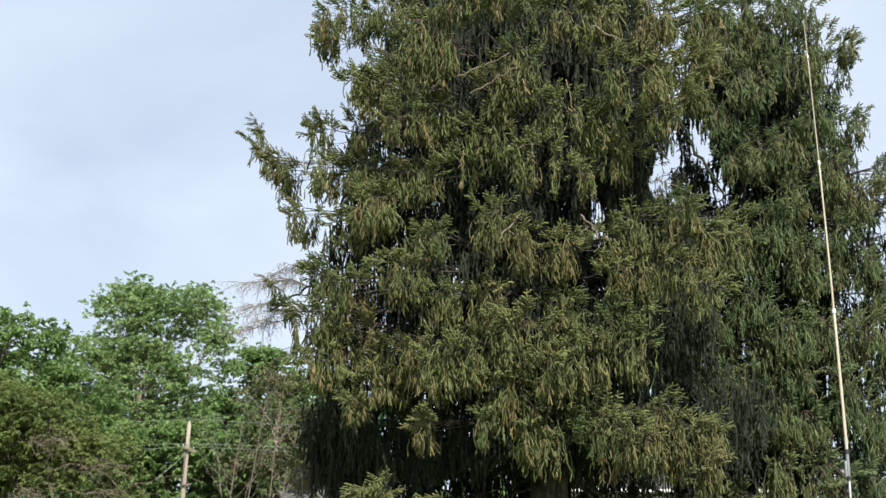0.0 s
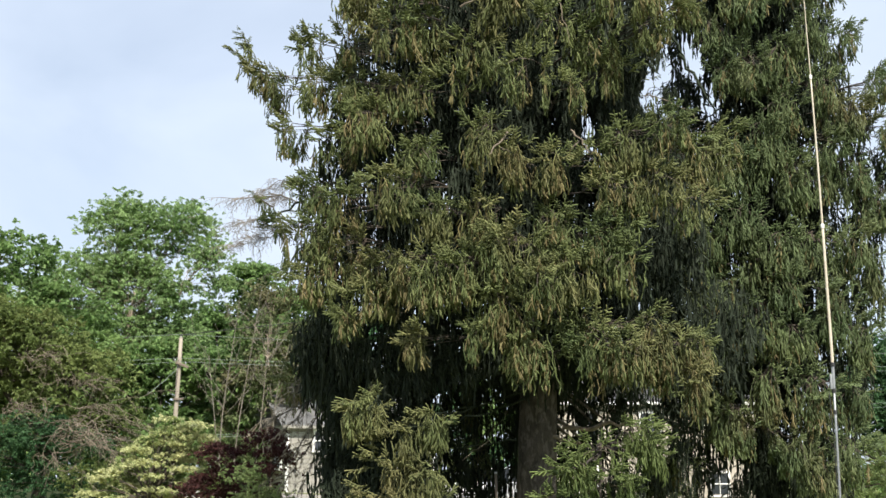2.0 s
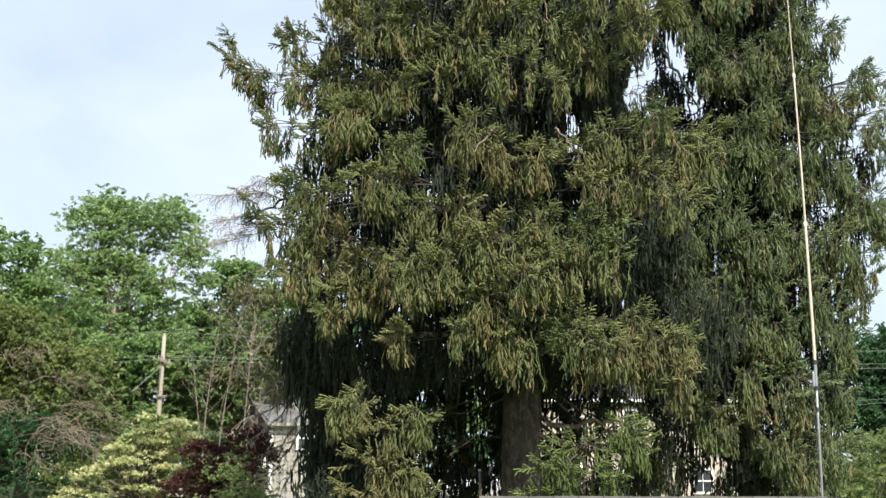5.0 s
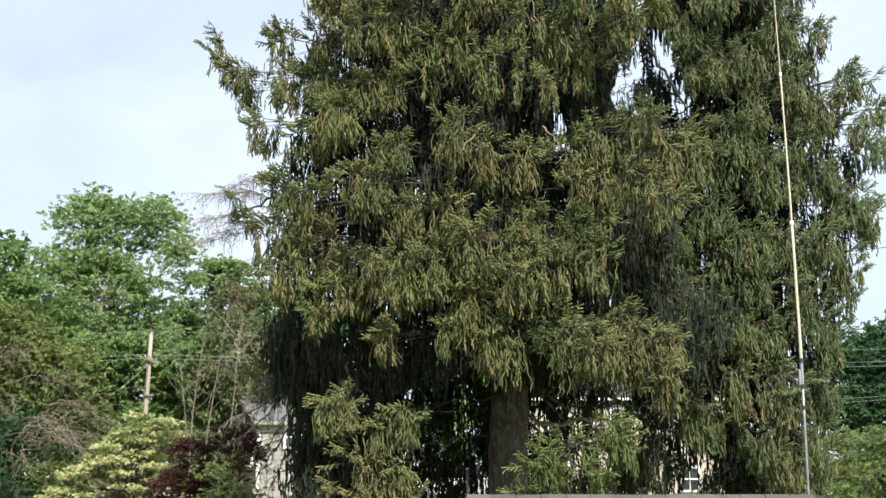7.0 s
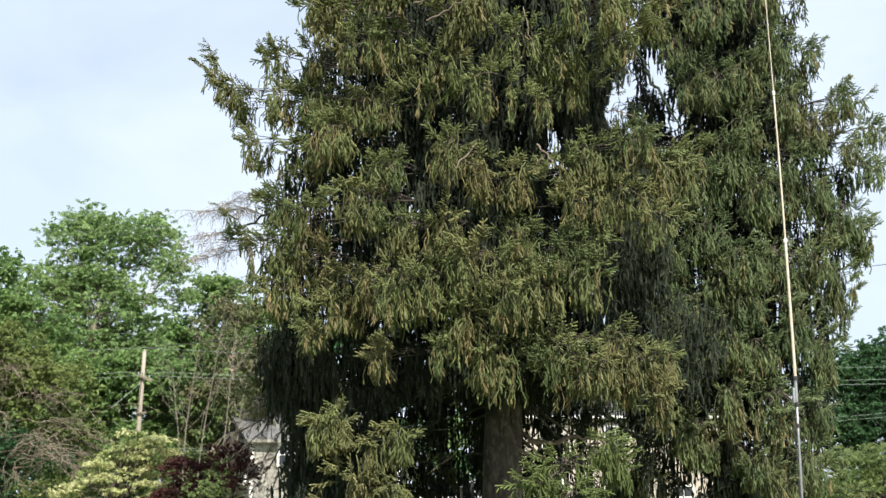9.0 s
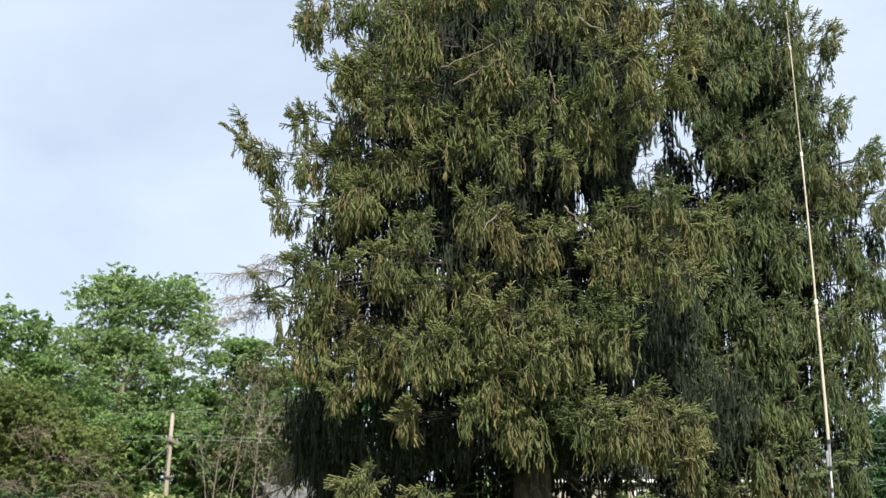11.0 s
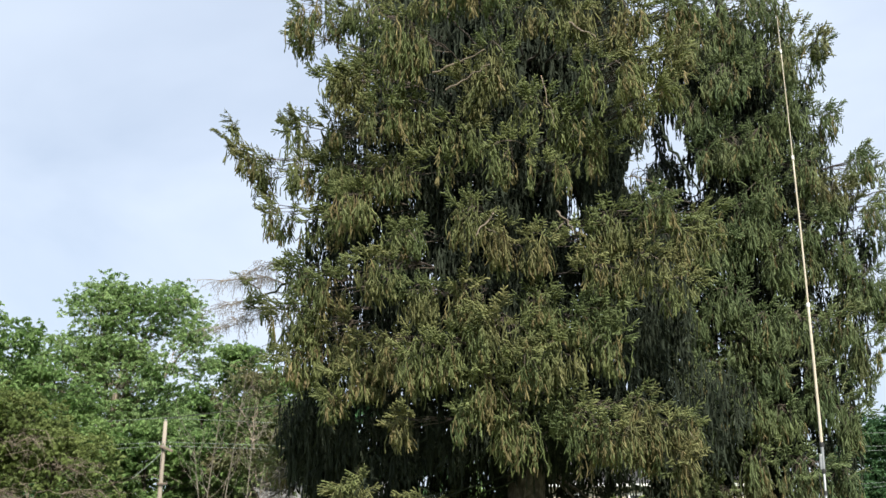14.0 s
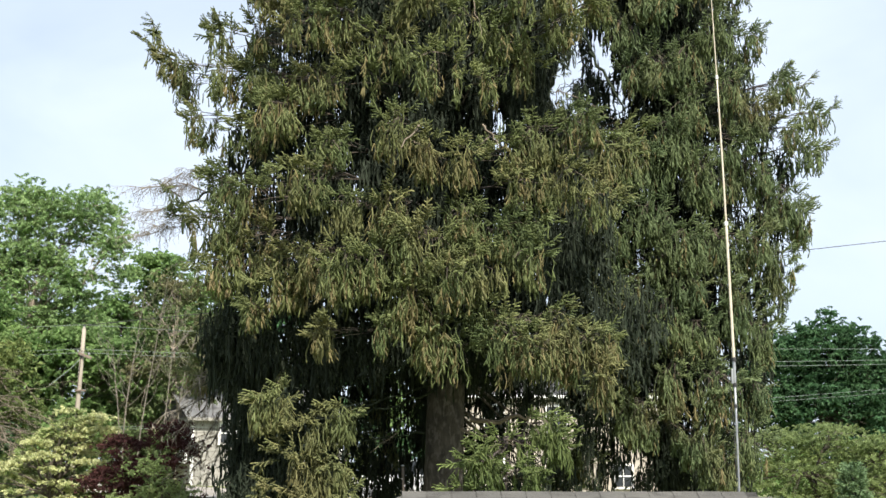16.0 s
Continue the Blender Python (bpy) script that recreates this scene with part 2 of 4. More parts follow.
def needle_tip(p, d, length, width):
    """A thin twig end: a folded diamond."""
    d = np.asarray(d, float)
    d = d / np.linalg.norm(d)
    a = np.cross(d, SHOOT_RNG.normal(size=3))
    a /= np.linalg.norm(a)
    b = np.cross(d, a)
    p = np.asarray(p, float)
    v = np.array([p, p + 0.6 * length * d + width * 0.5 * a, p + length * d, p + 0.6 * length * d + width * 0.5 * b])
    return v, np.array([(0, 1, 2), (0, 2, 3)])


def make_string(seed, length):
    """A hanging branchlet: a chain of shoots with short side shoots, turned up a little at their ends."""
    r = np.random.default_rng(seed)
    out, p = [], np.zeros(3)
    while -p[2] < length - 0.08:
        d = np.array([r.normal(0, 0.24), r.normal(0, 0.24), -1.0])
        step = r.uniform(0.12, 0.19)
        out.append(shoot(p, d, step * 1.2, r.uniform(0.0125, 0.0165)))
        p = p + d * step
    for i in range(int(2 + length * 8.5)):
        z = -r.uniform(0, 0.88) * length
        t = r.random() * 6.28
        lean = r.uniform(0.3, 1.1) if z > -0.12 else r.uniform(0.1, 0.65)
        out.append(shoot((0.01 * math.cos(t), 0.01 * math.sin(t), z), (lean * math.cos(t), lean * math.sin(t), -1), r.uniform(0.08, 0.19), r.uniform(0.0115, 0.016)))
    return join(out)


def make_spray(seed):
    """A stiff fishbone spray along x: an axis and paired side shoots."""
    r = np.random.default_rng(seed)
    out = []
    for i in range(3):
        out.append(shoot((i * 0.26, 0, 0.02 * i * i), (1, r.normal(0, 0.08), 0.10 * i), 0.36, 0.036))
    for i in range(8):
        x = 0.04 + 0.095 * i
        s = 1 if i % 2 else -1
        out.append(shoot((x, 0, 0.01 * i * 0.3), (0.75, s * r.uniform(0.5, 0.9), r.uniform(-0.75, 0.25)), r.uniform(0.24, 0.36) * (1.2 - 0.5 * x), 0.038))
    return join(out)


def make_strand(seed):
    """A thin hanging strand of inner twigs, one unit long."""
    r = np.random.default_rng(seed)
    out = []
    for k in range(4):
        x, y = r.normal(0, 0.13, 2)
        z = -r.uniform(0, 0.35)
        for i in range(3):
            out.append(needle_tip((x, y, z), (r.normal(0, 0.12), r.normal(0, 0.12), -1), r.uniform(0.22, 0.36), 0.085))
            z -= 0.18
    for k in range(6):
        t = r.random() * 6.28
        out.append(needle_tip((0, 0, -r.random() * 0.7), (math.cos(t), math.sin(t), -r.uniform(0.3, 1.2)), r.uniform(0.2, 0.35), 0.075))
    return join(out)


STRANDS = [make_strand(40 + s) for s in range(5)]
STRING_LENGTHS = (0.26, 0.42, 0.62, 0.85)
STRINGS = [[make_string(10 * k + s, l) for s in range(4)] for k, l in enumerate(STRING_LENGTHS)]
SPRAYS = [make_spray(20 + s) for s in range(6)]

MAIN_AT = (1.38, 26.0, ground_z(1.38, 26.0))
SECOND_AT = (6.9, 29.0, ground_z(6.9, 29.0))

# Boughs: x, height of the crest, half width, hang of the curtain of shoots below it.
UPPER = [
    (-2.75, 14.78, 0.69, 1.31), (-3.06, 14.34, 0.4, 0.62), (-2.05, 13.38, 0.55, 1.41), (-1.03, 13.98, 0.66, 1.74),
    (-2.4, 13, 0.45, 0.71), (-0.48, 14.37, 0.55, 0.71), (0.71, 13.45, 0.48, 1.48), (1.36, 14.24, 0.87, 0.69),
    (2.18, 14.26, 0.65, 1.26), (2.81, 12.92, 0.81, 1.24), (2.41, 12.1, 0.64, 1.22), (3.18, 14.2, 0.65, 1.24),
    (3.93, 14.35, 0.55, 1.05), (4.54, 14.61, 0.56, 0.72), (3.66, 13.25, 0.55, 0.8), (0.17, 12.8, 0.54, 1.02),
    (0.12, 12.01, 0.64, 1.23), (-1.84, 14.69, 0.67, 1.01), (2.72, 11.45, 0.48, 0.89), (3.4, 12.19, 0.33, 0.68),
    (0.39, 14.51, 0.65, 0.81),
]
UPPER_SIDE = [
    (4.01, 13.19, 0.44, 0.92), (4.17, 12.76, 0.37, 0.69), (4.33, 13.84, 0.44, 0.94), (3.81, 12.35, 0.24, 0.57),
    (-0.47, 11.27, 0.53, 1.11), (-1.46, 12.31, 0.54, 1.14), (-1.34, 11.26, 0.54, 1.12), (-2.37, 11.46, 0.55, 0.92),
    (-2.99, 11.52, 0.62, 1), (-2.01, 10.58, 0.55, 1.01), (-2.71, 10.33, 0.55, 0.86), (-3.66, 10.77, 0.41, 1.02),
    (-3.4, 9.54, 0.4, 0.82), (1.01, 11.24, 0.53, 1.04), (1.75, 10.96, 0.47, 0.87), (1.45, 12.19, 0.53, 0.9),
    (-0.91, 12.45, 0.54, 1.02), (-1.93, 12.87, 0.56, 1.04), (-3.28, 12.47, 0.4, 0.84), (-2.51, 12.2, 0.39, 0.82),
]
MIDDLE = [
    (-1, 9.83, 0.53, 0.72), (-1.54, 9.17, 0.64, 1.09), (-2.44, 8.97, 0.54, 0.89), (-0.67, 8.65, 0.47, 0.85),
    (0.22, 10.12, 0.42, 1.3), (0.79, 9.61, 0.58, 1.02), (1.57, 9.44, 0.52, 0.96), (2.26, 9.61, 0.47, 0.8),
    (2.91, 10.03, 0.58, 1.09), (3.43, 9.19, 0.63, 1.07), (2.56, 9.03, 0.52, 0.85), (4.36, 9.95, 0.59, 1.21),
    (4.87, 10.37, 0.43, 1.01), (0.17, 8.71, 0.46, 1.26), (4.09, 8.71, 0.47, 0.87), (-3.19, 9.36, 0.34, 0.8),
    (3.68, 10.2, 0.43, 0.77), (2.86, 8.19, 0.42, 0.63),
]
MIDDLE_SIDE = [
    (-3.17, 8.55, 0.61, 1.13), (-2.43, 8.19, 0.6, 1.31), (-1.52, 7.81, 0.63, 1.22), (-0.67, 7.64, 0.58, 1.31),
    (-4.24, 9.02, 0.37, 0.5), (0.78, 7.96, 0.57, 1.25), (-0.04, 7.56, 0.46, 1.04), (1.51, 8.48, 0.46, 1.26),
    (2.33, 8.07, 0.52, 0.94), (1.8, 7.53, 0.57, 1.03), (2.74, 7.66, 0.47, 1.04), (-1.95, 7.15, 0.64, 0.75),
    (-3.14, 7.53, 0.55, 0.78), (1.19, 7.22, 0.51, 0.93), (-2.4, 6.66, 0.27, 0.54), (0.37, 7.97, 0.36, 0.74),
]
LOWER = [
    (0.47, 6.92, 0.56, 1.13), (1.08, 6.5, 0.61, 1.52), (1.79, 6.71, 0.56, 1.23), (2.3, 6.3, 0.66, 1.31),
    (3.24, 6.48, 0.47, 1.38), (2.81, 6, 0.46, 1.01), (3.99, 6.1, 0.57, 0.73), (4.03, 5.53, 0.23, 1.02),
    (1.58, 5.89, 0.32, 0.91), (-0.97, 6.19, 0.36, 0.67), (0.05, 6.31, 0.15, 0.92), (3.33, 5.71, 0.41, 0.71),
]
SKIRT = [
    (-2.23, 4.99, 0.27, 0.88), (-1.87, 5.04, 0.21, 0.82), (-1.5, 4.47, 0.57, 0.87), (-0.82, 4.78, 0.39, 0.87),
    (-1.8, 4.01, 0.46, 0.91), (-1.08, 3.81, 0.54, 0.81), (-1.48, 3.2, 0.56, 0.8), (-0.71, 3.3, 0.25, 0.8),
    (-2, 3.4, 0.27, 0.8),
]
YOUNG = [
    (2.91, 4.53, 0.35, 0.64), (2.15, 4.14, 0.7, 0.64), (1.75, 3.8, 0.59, 0.59), (2.44, 3.6, 0.59, 0.58),
    (3.15, 4.19, 0.3, 0.59), (1.44, 3.21, 0.5, 0.58),
]
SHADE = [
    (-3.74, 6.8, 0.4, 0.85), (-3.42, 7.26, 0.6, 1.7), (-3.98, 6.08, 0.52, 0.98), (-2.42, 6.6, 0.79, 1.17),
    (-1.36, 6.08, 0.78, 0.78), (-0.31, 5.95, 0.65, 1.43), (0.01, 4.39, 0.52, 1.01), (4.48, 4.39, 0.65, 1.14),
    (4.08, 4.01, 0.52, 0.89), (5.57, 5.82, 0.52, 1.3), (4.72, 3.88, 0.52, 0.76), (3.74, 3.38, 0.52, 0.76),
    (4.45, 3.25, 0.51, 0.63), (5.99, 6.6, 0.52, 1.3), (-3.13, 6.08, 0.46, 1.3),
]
SECOND_UPPER = [
    (5.68, 15.82, 0.66, 1.26), (6.64, 16.02, 0.79, 1.26), (7.24, 15.03, 0.65, 1.1), (6.21, 14.79, 0.78, 1.37),
    (7.94, 15.75, 0.4, 1.25), (8.11, 15.06, 0.52, 0.97), (5.56, 14.02, 0.65, 1.23), (6.15, 13.28, 0.65, 1.47),
    (7.04, 13.39, 0.71, 1.35), (7.71, 13.94, 0.52, 1.22), (8.52, 13.71, 0.32, 0.95), (7.11, 12.18, 0.64, 1.33),
    (6.58, 11.52, 0.63, 1.7), (7.91, 12.59, 0.64, 1.33), (8.55, 11.96, 0.45, 1.06), (9.16, 12.56, 0.36, 0.81),
    (6.15, 16.47, 0.92, 0.98), (7.32, 16.57, 0.78, 1.12), (8.48, 15.44, 0.21, 0.63), (5.7, 12.78, 0.39, 0.81),
]
SECOND_MIDDLE = [
    (6.05, 10.75, 0.64, 1.17), (7.29, 10.59, 0.69, 1.42), (8.34, 10.75, 0.7, 1.43), (9.23, 11.49, 0.52, 0.8),
    (10.05, 11.95, 0.37, 0.61), (9.81, 11.03, 0.45, 0.8), (9.14, 10.15, 0.64, 1.43), (9.7, 9.69, 0.32, 1.18),
    (6.01, 9.58, 0.69, 1.28), (6.71, 8.92, 0.63, 1.27), (7.59, 9.04, 0.56, 1.14), (8.37, 8.94, 0.56, 1.27),
    (9.1, 8.59, 0.38, 1.4), (5.27, 8.98, 0.5, 1.03), (7.83, 11.13, 0.51, 0.92),
]
SECOND_LOWER = [
    (7.65, 7.78, 0.42, 0.88), (5.07, 8.35, 0.43, 1.02), (5.15, 7.33, 0.43, 0.89), (4.64, 7.74, 0.38, 1.02),
    (5.4, 7.63, 0.45, 1.07), (5.66, 6.8, 0.43, 0.99), (6.28, 7.41, 0.62, 1.49), (5.59, 8.06, 0.5, 1.13),
    (6.98, 6.9, 0.5, 0.99), (8.01, 7.41, 0.62, 1.25), (8.64, 6.92, 0.38, 1.24), (6.46, 6.04, 0.62, 1.58),
    (7.42, 5.79, 0.61, 1.57), (8.3, 5.68, 0.37, 1.22), (5.61, 5.19, 0.55, 1.21), (6.17, 4.76, 0.55, 0.96),
    (6.99, 4.46, 0.61, 1.08), (7.45, 3.98, 0.54, 0.95), (8.1, 4.46, 0.49, 1.19), (6.79, 8.03, 0.5, 1.13),
    (4.68, 9.16, 0.51, 1.03), (6.32, 8.42, 0.5, 1.01),
]
# Crown gaps cut along camera sight lines: x, z, half sizes at trunk depth.
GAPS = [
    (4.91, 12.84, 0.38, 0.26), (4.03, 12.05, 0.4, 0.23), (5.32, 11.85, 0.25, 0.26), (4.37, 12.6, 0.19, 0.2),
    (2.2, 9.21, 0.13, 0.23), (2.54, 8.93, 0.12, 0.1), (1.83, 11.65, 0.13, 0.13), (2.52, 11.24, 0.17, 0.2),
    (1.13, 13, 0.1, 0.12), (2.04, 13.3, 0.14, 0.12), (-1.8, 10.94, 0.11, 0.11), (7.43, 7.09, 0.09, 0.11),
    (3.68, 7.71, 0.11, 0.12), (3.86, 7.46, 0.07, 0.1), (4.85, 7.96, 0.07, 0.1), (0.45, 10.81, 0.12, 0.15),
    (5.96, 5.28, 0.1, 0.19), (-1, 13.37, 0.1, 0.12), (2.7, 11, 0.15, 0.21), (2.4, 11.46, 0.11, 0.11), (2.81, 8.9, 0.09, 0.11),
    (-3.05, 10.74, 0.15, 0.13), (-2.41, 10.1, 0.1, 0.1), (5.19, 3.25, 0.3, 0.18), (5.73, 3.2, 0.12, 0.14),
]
# Limbs that show bare: x and z of both ends, depth, thickness.
PALE_LIMBS = [
    (0.67, 9.7, 0.33, 9.18, 21.2, 0.02), (0.51, 9.41, 0.69, 9.26, 21.2, 0.01), (1.82, 9.72, 2.11, 9.22, 21.2, 0.02),
    (1.95, 9.51, 1.77, 9.28, 21.2, 0.01), (3.29, 10.68, 4.39, 10.07, 22.2, 0.01), (-0.45, 12.62, 0.54, 12.96, 21.6, 0.02),
    (-0.2, 12.26, 0.65, 12.65, 21.6, 0.02), (2.14, 13.45, 2.6, 13, 21.2, 0.02), (1.59, 12.33, 1.77, 11.24, 21.1, 0.01),
    (1.9, 4.58, 3.16, 4.65, 25.6, 0.06), (1.71, 4.37, 2.23, 4.22, 25.5, 0.04), (0.39, 4.27, -0.18, 3.86, 25, 0.01),
    (4.76, 5.28, 5.05, 5.01, 26, 0.02),
]
DARK_LIMBS = [
    (1.88, 5.22, 3.43, 4.79, 27, 0.03), (3.5, 4.5, 1.99, 5, 27.6, 0.03), (4.43, 13.97, 4.84, 12.81, 26.5, 0.04),
    (4.69, 12.94, 5.44, 11.45, 26.2, 0.04), (4.55, 4.64, 3.26, 5.34, 27, 0.06), (4.5, 5.28, 3.81, 5.82, 27, 0.06),
    (5.71, 4.72, 4.14, 5.1, 27.5, 0.06), (4.14, 5.1, 3.24, 4.94, 27.5, 0.04), (0.94, 4.28, -0.4, 4.1, 25.4, 0.02),
    (4.07, 15.47, 5.64, 16.09, 26, 0.05), (-3.64, 9.53, -4.55, 8.9, 26, 0.03), (-3.63, 8.33, -4.02, 7.68, 26, 0.03),
    (-1.02, 6.36, -0.29, 4.92, 26, 0.05), (2.74, 4.81, 2.76, 6.01, 27.5, 0.05), (1.87, 4.95, 3.29, 5.27, 27.8, 0.03),
    (4.29, 4.51, 5.7, 4.7, 27.8, 0.05), (-0.31, 14.86, 0.85, 15.27, 26, 0.04),
]
DEAD_LIMBS = [
    (-3.52, 9.72, -4.27, 9.95, 26, 0.01), (-3.58, 9.46, -5.25, 9.51, 26, 0.02), (-3.88, 9.44, -4.7, 9.72, 26, 0.01),
    (-3.88, 9.15, -5.2, 8.88, 26, 0.01), (-3.74, 8.77, -5.11, 8.43, 26, 0.01), (-3.78, 10.04, -4.36, 9.72, 26, 0.01),
    (-3.5, 9.08, -4.79, 8.64, 26, 0.01), (-3.85, 8.14, -4.21, 7.83, 26, 0.01),
]
BRUSH_LIMBS = [
    (-3.48, 5.38, -4.16, 4.5, 27.5, 0.02), (-3.35, 5, -3.95, 4, 27.5, 0.02), (-3.4, 4.5, -4.13, 3.38, 27.5, 0.02),
    (-3.33, 4.12, -3.81, 3.26, 27.5, 0.02), (-3.54, 5.25, -4.48, 4.75, 27.5, 0.02), (-3.37, 6.01, -4.18, 5.25, 27.5, 0.02),
]


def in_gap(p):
    """Which of the points lie in a gap: gaps run along the camera's sight lines."""
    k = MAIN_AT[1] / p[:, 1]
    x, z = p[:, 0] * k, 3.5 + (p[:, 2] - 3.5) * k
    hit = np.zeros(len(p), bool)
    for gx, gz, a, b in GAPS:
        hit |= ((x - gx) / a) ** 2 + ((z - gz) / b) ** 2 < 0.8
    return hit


def main_front(x):
    return 26.0 - 4.3 * math.sqrt(max(0.0, 1 - ((x - 1.4) / 5.6) ** 2))


def second_front(x):
    return 29.0 - 2.6 * math.sqrt(max(0.0, 1 - ((x - 7.2) / 4.0) ** 2))


class Crown:
    """Gathers what grows on one spruce, then links it as a few parts."""

    def __init__(self, at, height, label, seed, girth=1.0):
        self.r = np.random.default_rng(seed)
        self.foot, self.height, self.seed = np.array(at), height, seed
        self.tree = thing("spruce_tree", at, label, "spruce tree", "weeping spruces")
        hs = np.linspace(0, height, 60)
        self.axis = np.stack([0.10 * np.sin((hs - 3.5) * 0.35), 0.08 * np.sin(hs * 0.27 + 1.3), hs], 1)
        v, f = tube(self.axis, [girth * q for q in (0.45, 0.40, 0.36, 0.28, 0.20, 0.12, 0.03)], 24)
        ang = np.arctan2(v[:, 1], v[:, 0])
        k = np.clip((v[:, 2] / height * 59).round().astype(int), 0, 59)
        plates = np.array([noise.noise((3 * math.cos(a), 3 * math.sin(a), z * 1.5)) for a, z in zip(ang, v[:, 2])])
        v[:, :2] = self.axis[k, :2] + (v[:, :2] - self.axis[k, :2]) * (1 + 0.04 * np.sin(5 * ang + v[:, 2] * 0.8) + 0.07 * plates)[:, None]
        tri_part("trunk", v, f, BARK, self.tree, "brown scaly trunk", smooth=True)
        self.strings = [[], []]
        self.sprays = [[], []]
        self.twigs, self.dead, self.inner = [], [], []

    def on_axis(self, z):
        return np.array([np.interp(z, self.axis[:, 2], self.axis[:, i]) for i in range(3)])

    def limb(self, points, radii, mat, label="", sides=6):
        v, f = tube(points, radii, sides)
        return tri_part("limb", v, f, mat, self.tree, label, smooth=True)

    def bough(self, x, y, z, half, hang, full=1.0, upturn=0.35, brown=None, rise=0.16, wood=None, short=False):
        """A limb out to (x, y, z) that carries a dome of sprays and a curtain of hanging strings."""
        r = self.r
        tip = np.array((x, y, z)) - self.foot
        flat = math.hypot(tip[0], tip[1])
        young = min(1.0, max(0.0, (z - 9) / 12))
        root = self.on_axis(min(self.height - 0.5, max(1.0, tip[2] + flat * (rise - 0.34 * young))))
        if short:
            root = tip + np.array((0.35, 0.9, 0.1))
        u = np.linspace(0, 1, 12)[:, None]
        mid = (root + tip) / 2 + np.array((0, 0, -0.10 * flat))
        line = (1 - u) ** 2 * root + 2 * u * (1 - u) * mid + u ** 2 * (tip - np.array((0, 0, 0.12)))
        line[1:-1] += r.normal(0, 0.03, (10, 3))
        self.limb(line, [0.025 + 0.006 * flat, 0.022, 0.008] if not wood else [0.03, 0.016, 0.007], wood or BARK, sides=5)
        out = tip[:2] / (flat + 1e-6)
        deep = max(0.4, 0.6 * half)
        if brown is None:
            brown = 0.28 + 0.5 * noise.noise((x * 0.7, z * 0.7, self.seed))
        # twigs fan out from the limb over the dome
        half = 0.84 * half
        n = int(full * (24 + 118 * half * hang))
        t = r.random(n) * 2 * np.pi
        q = np.sqrt(r.random(n))
        ragged = np.array([1 + 0.25 * noise.noise((3 * math.cos(a) + x, 3 * math.sin(a) + z, 1.0)) for a in t])
        px, py = half * q * np.cos(t) * ragged, deep * q * np.sin(t) * ragged
        fall = hang * (0.34 * q ** 1.8) + 0.05 * r.normal(size=n)
        layer = r.random(n) ** 1.4 * 0.62 * hang * (1 - 0.55 * q * q)
        p = tip + np.stack([px, py, -fall - layer], 1)
        room = np.maximum(0.2, hang * (1 - 0.30 * q ** 2) - fall - layer) * r.uniform(0.55, 1.15, n)
        ok = np.array([noise.noise(Vector(e + self.foot) * Vector((1.9, 1.9, 0.6)) + Vector((7, 3, self.seed))) > -0.10 for e in p])
        p, room, layer, n = p[ok], room[ok], layer[ok], int(ok.sum())
        old = r.random(n) < brown * (0.35 + 0.9 * np.clip(layer / (0.5 * hang), 0, 1))
        for k in (0, 1):
            self.strings[k].append(np.column_stack([p, room])[old == bool(k)])
        for i in range(0, n, 4):
            c = line[r.integers(7, 12)]
            e = p[i]
            b = (c + e) / 2 + (0, 0, 0.08)
            w = np.linspace(0, 1, 4)[:, None]
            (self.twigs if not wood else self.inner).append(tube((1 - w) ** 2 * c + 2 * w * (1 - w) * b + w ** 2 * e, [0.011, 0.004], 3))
        m = int(full * (9 + 30 * half))
        t = r.random(m) * 2 * np.pi
        q = np.sqrt(r.random(m)) * 0.86
        p = tip + np.stack([half * q * np.cos(t), deep * q * np.sin(t), 0.05 - hang * 0.34 * q ** 1.8 - 0.25 * hang * r.random(m) ** 2], 1)
        d = np.stack([np.cos(t) * q + 0.7 * out[0], np.sin(t) * q + 0.7 * out[1], upturn + r.uniform(-0.55, 0.45, m)], 1)
        self.sprays[0].append(np.column_stack([p, d, r.uniform(0.26, 0.46, m)]))

    def leader(self, x, y, z, length, lean):
        """A bough's end that reaches out past the crown and turns up, fringed with shoots."""
        r = self.r
        p0 = np.array((x, y, z)) - self.foot
        u = np.linspace(0, 1, 9)[:, None]
        way = np.array((lean, -0.1, 0.55)) * length
        line = p0 + u * way + np.array((0, 0, 0.25 * length)) * (u * u - u)
        self.twigs.append(tube(line, [0.016, 0.005], 4))
        rows = []
        for k in range(int(13 * length) + 5):
            c = line[r.integers(1, 9)]
            a = r.normal(0, 0.9) + (0 if lean > 0 else math.pi)
            rows.append((*c, math.cos(a), math.sin(a), r.uniform(-0.2, 0.9), r.uniform(0.2, 0.34)))
        self.sprays[0].append(np.array(rows))
        s = [(*line[i], r.uniform(0.2, 0.5)) for i in r.integers(0, 6, int(14 * length))]
        self.strings[0].append(np.array(s))

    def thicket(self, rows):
        """Inner twigs, coloured dark for the shade inside the crown; rows: points."""
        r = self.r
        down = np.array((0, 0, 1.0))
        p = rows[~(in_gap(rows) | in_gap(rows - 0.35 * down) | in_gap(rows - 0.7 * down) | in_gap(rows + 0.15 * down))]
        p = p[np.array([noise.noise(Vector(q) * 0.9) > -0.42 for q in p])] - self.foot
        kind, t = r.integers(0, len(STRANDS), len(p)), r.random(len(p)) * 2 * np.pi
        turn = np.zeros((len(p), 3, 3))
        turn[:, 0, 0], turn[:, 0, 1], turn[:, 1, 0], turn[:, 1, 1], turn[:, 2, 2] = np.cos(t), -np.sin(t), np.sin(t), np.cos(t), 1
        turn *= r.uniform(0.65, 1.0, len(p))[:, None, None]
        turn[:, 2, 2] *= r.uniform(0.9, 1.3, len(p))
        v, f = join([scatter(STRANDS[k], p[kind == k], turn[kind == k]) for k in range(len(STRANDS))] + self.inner)
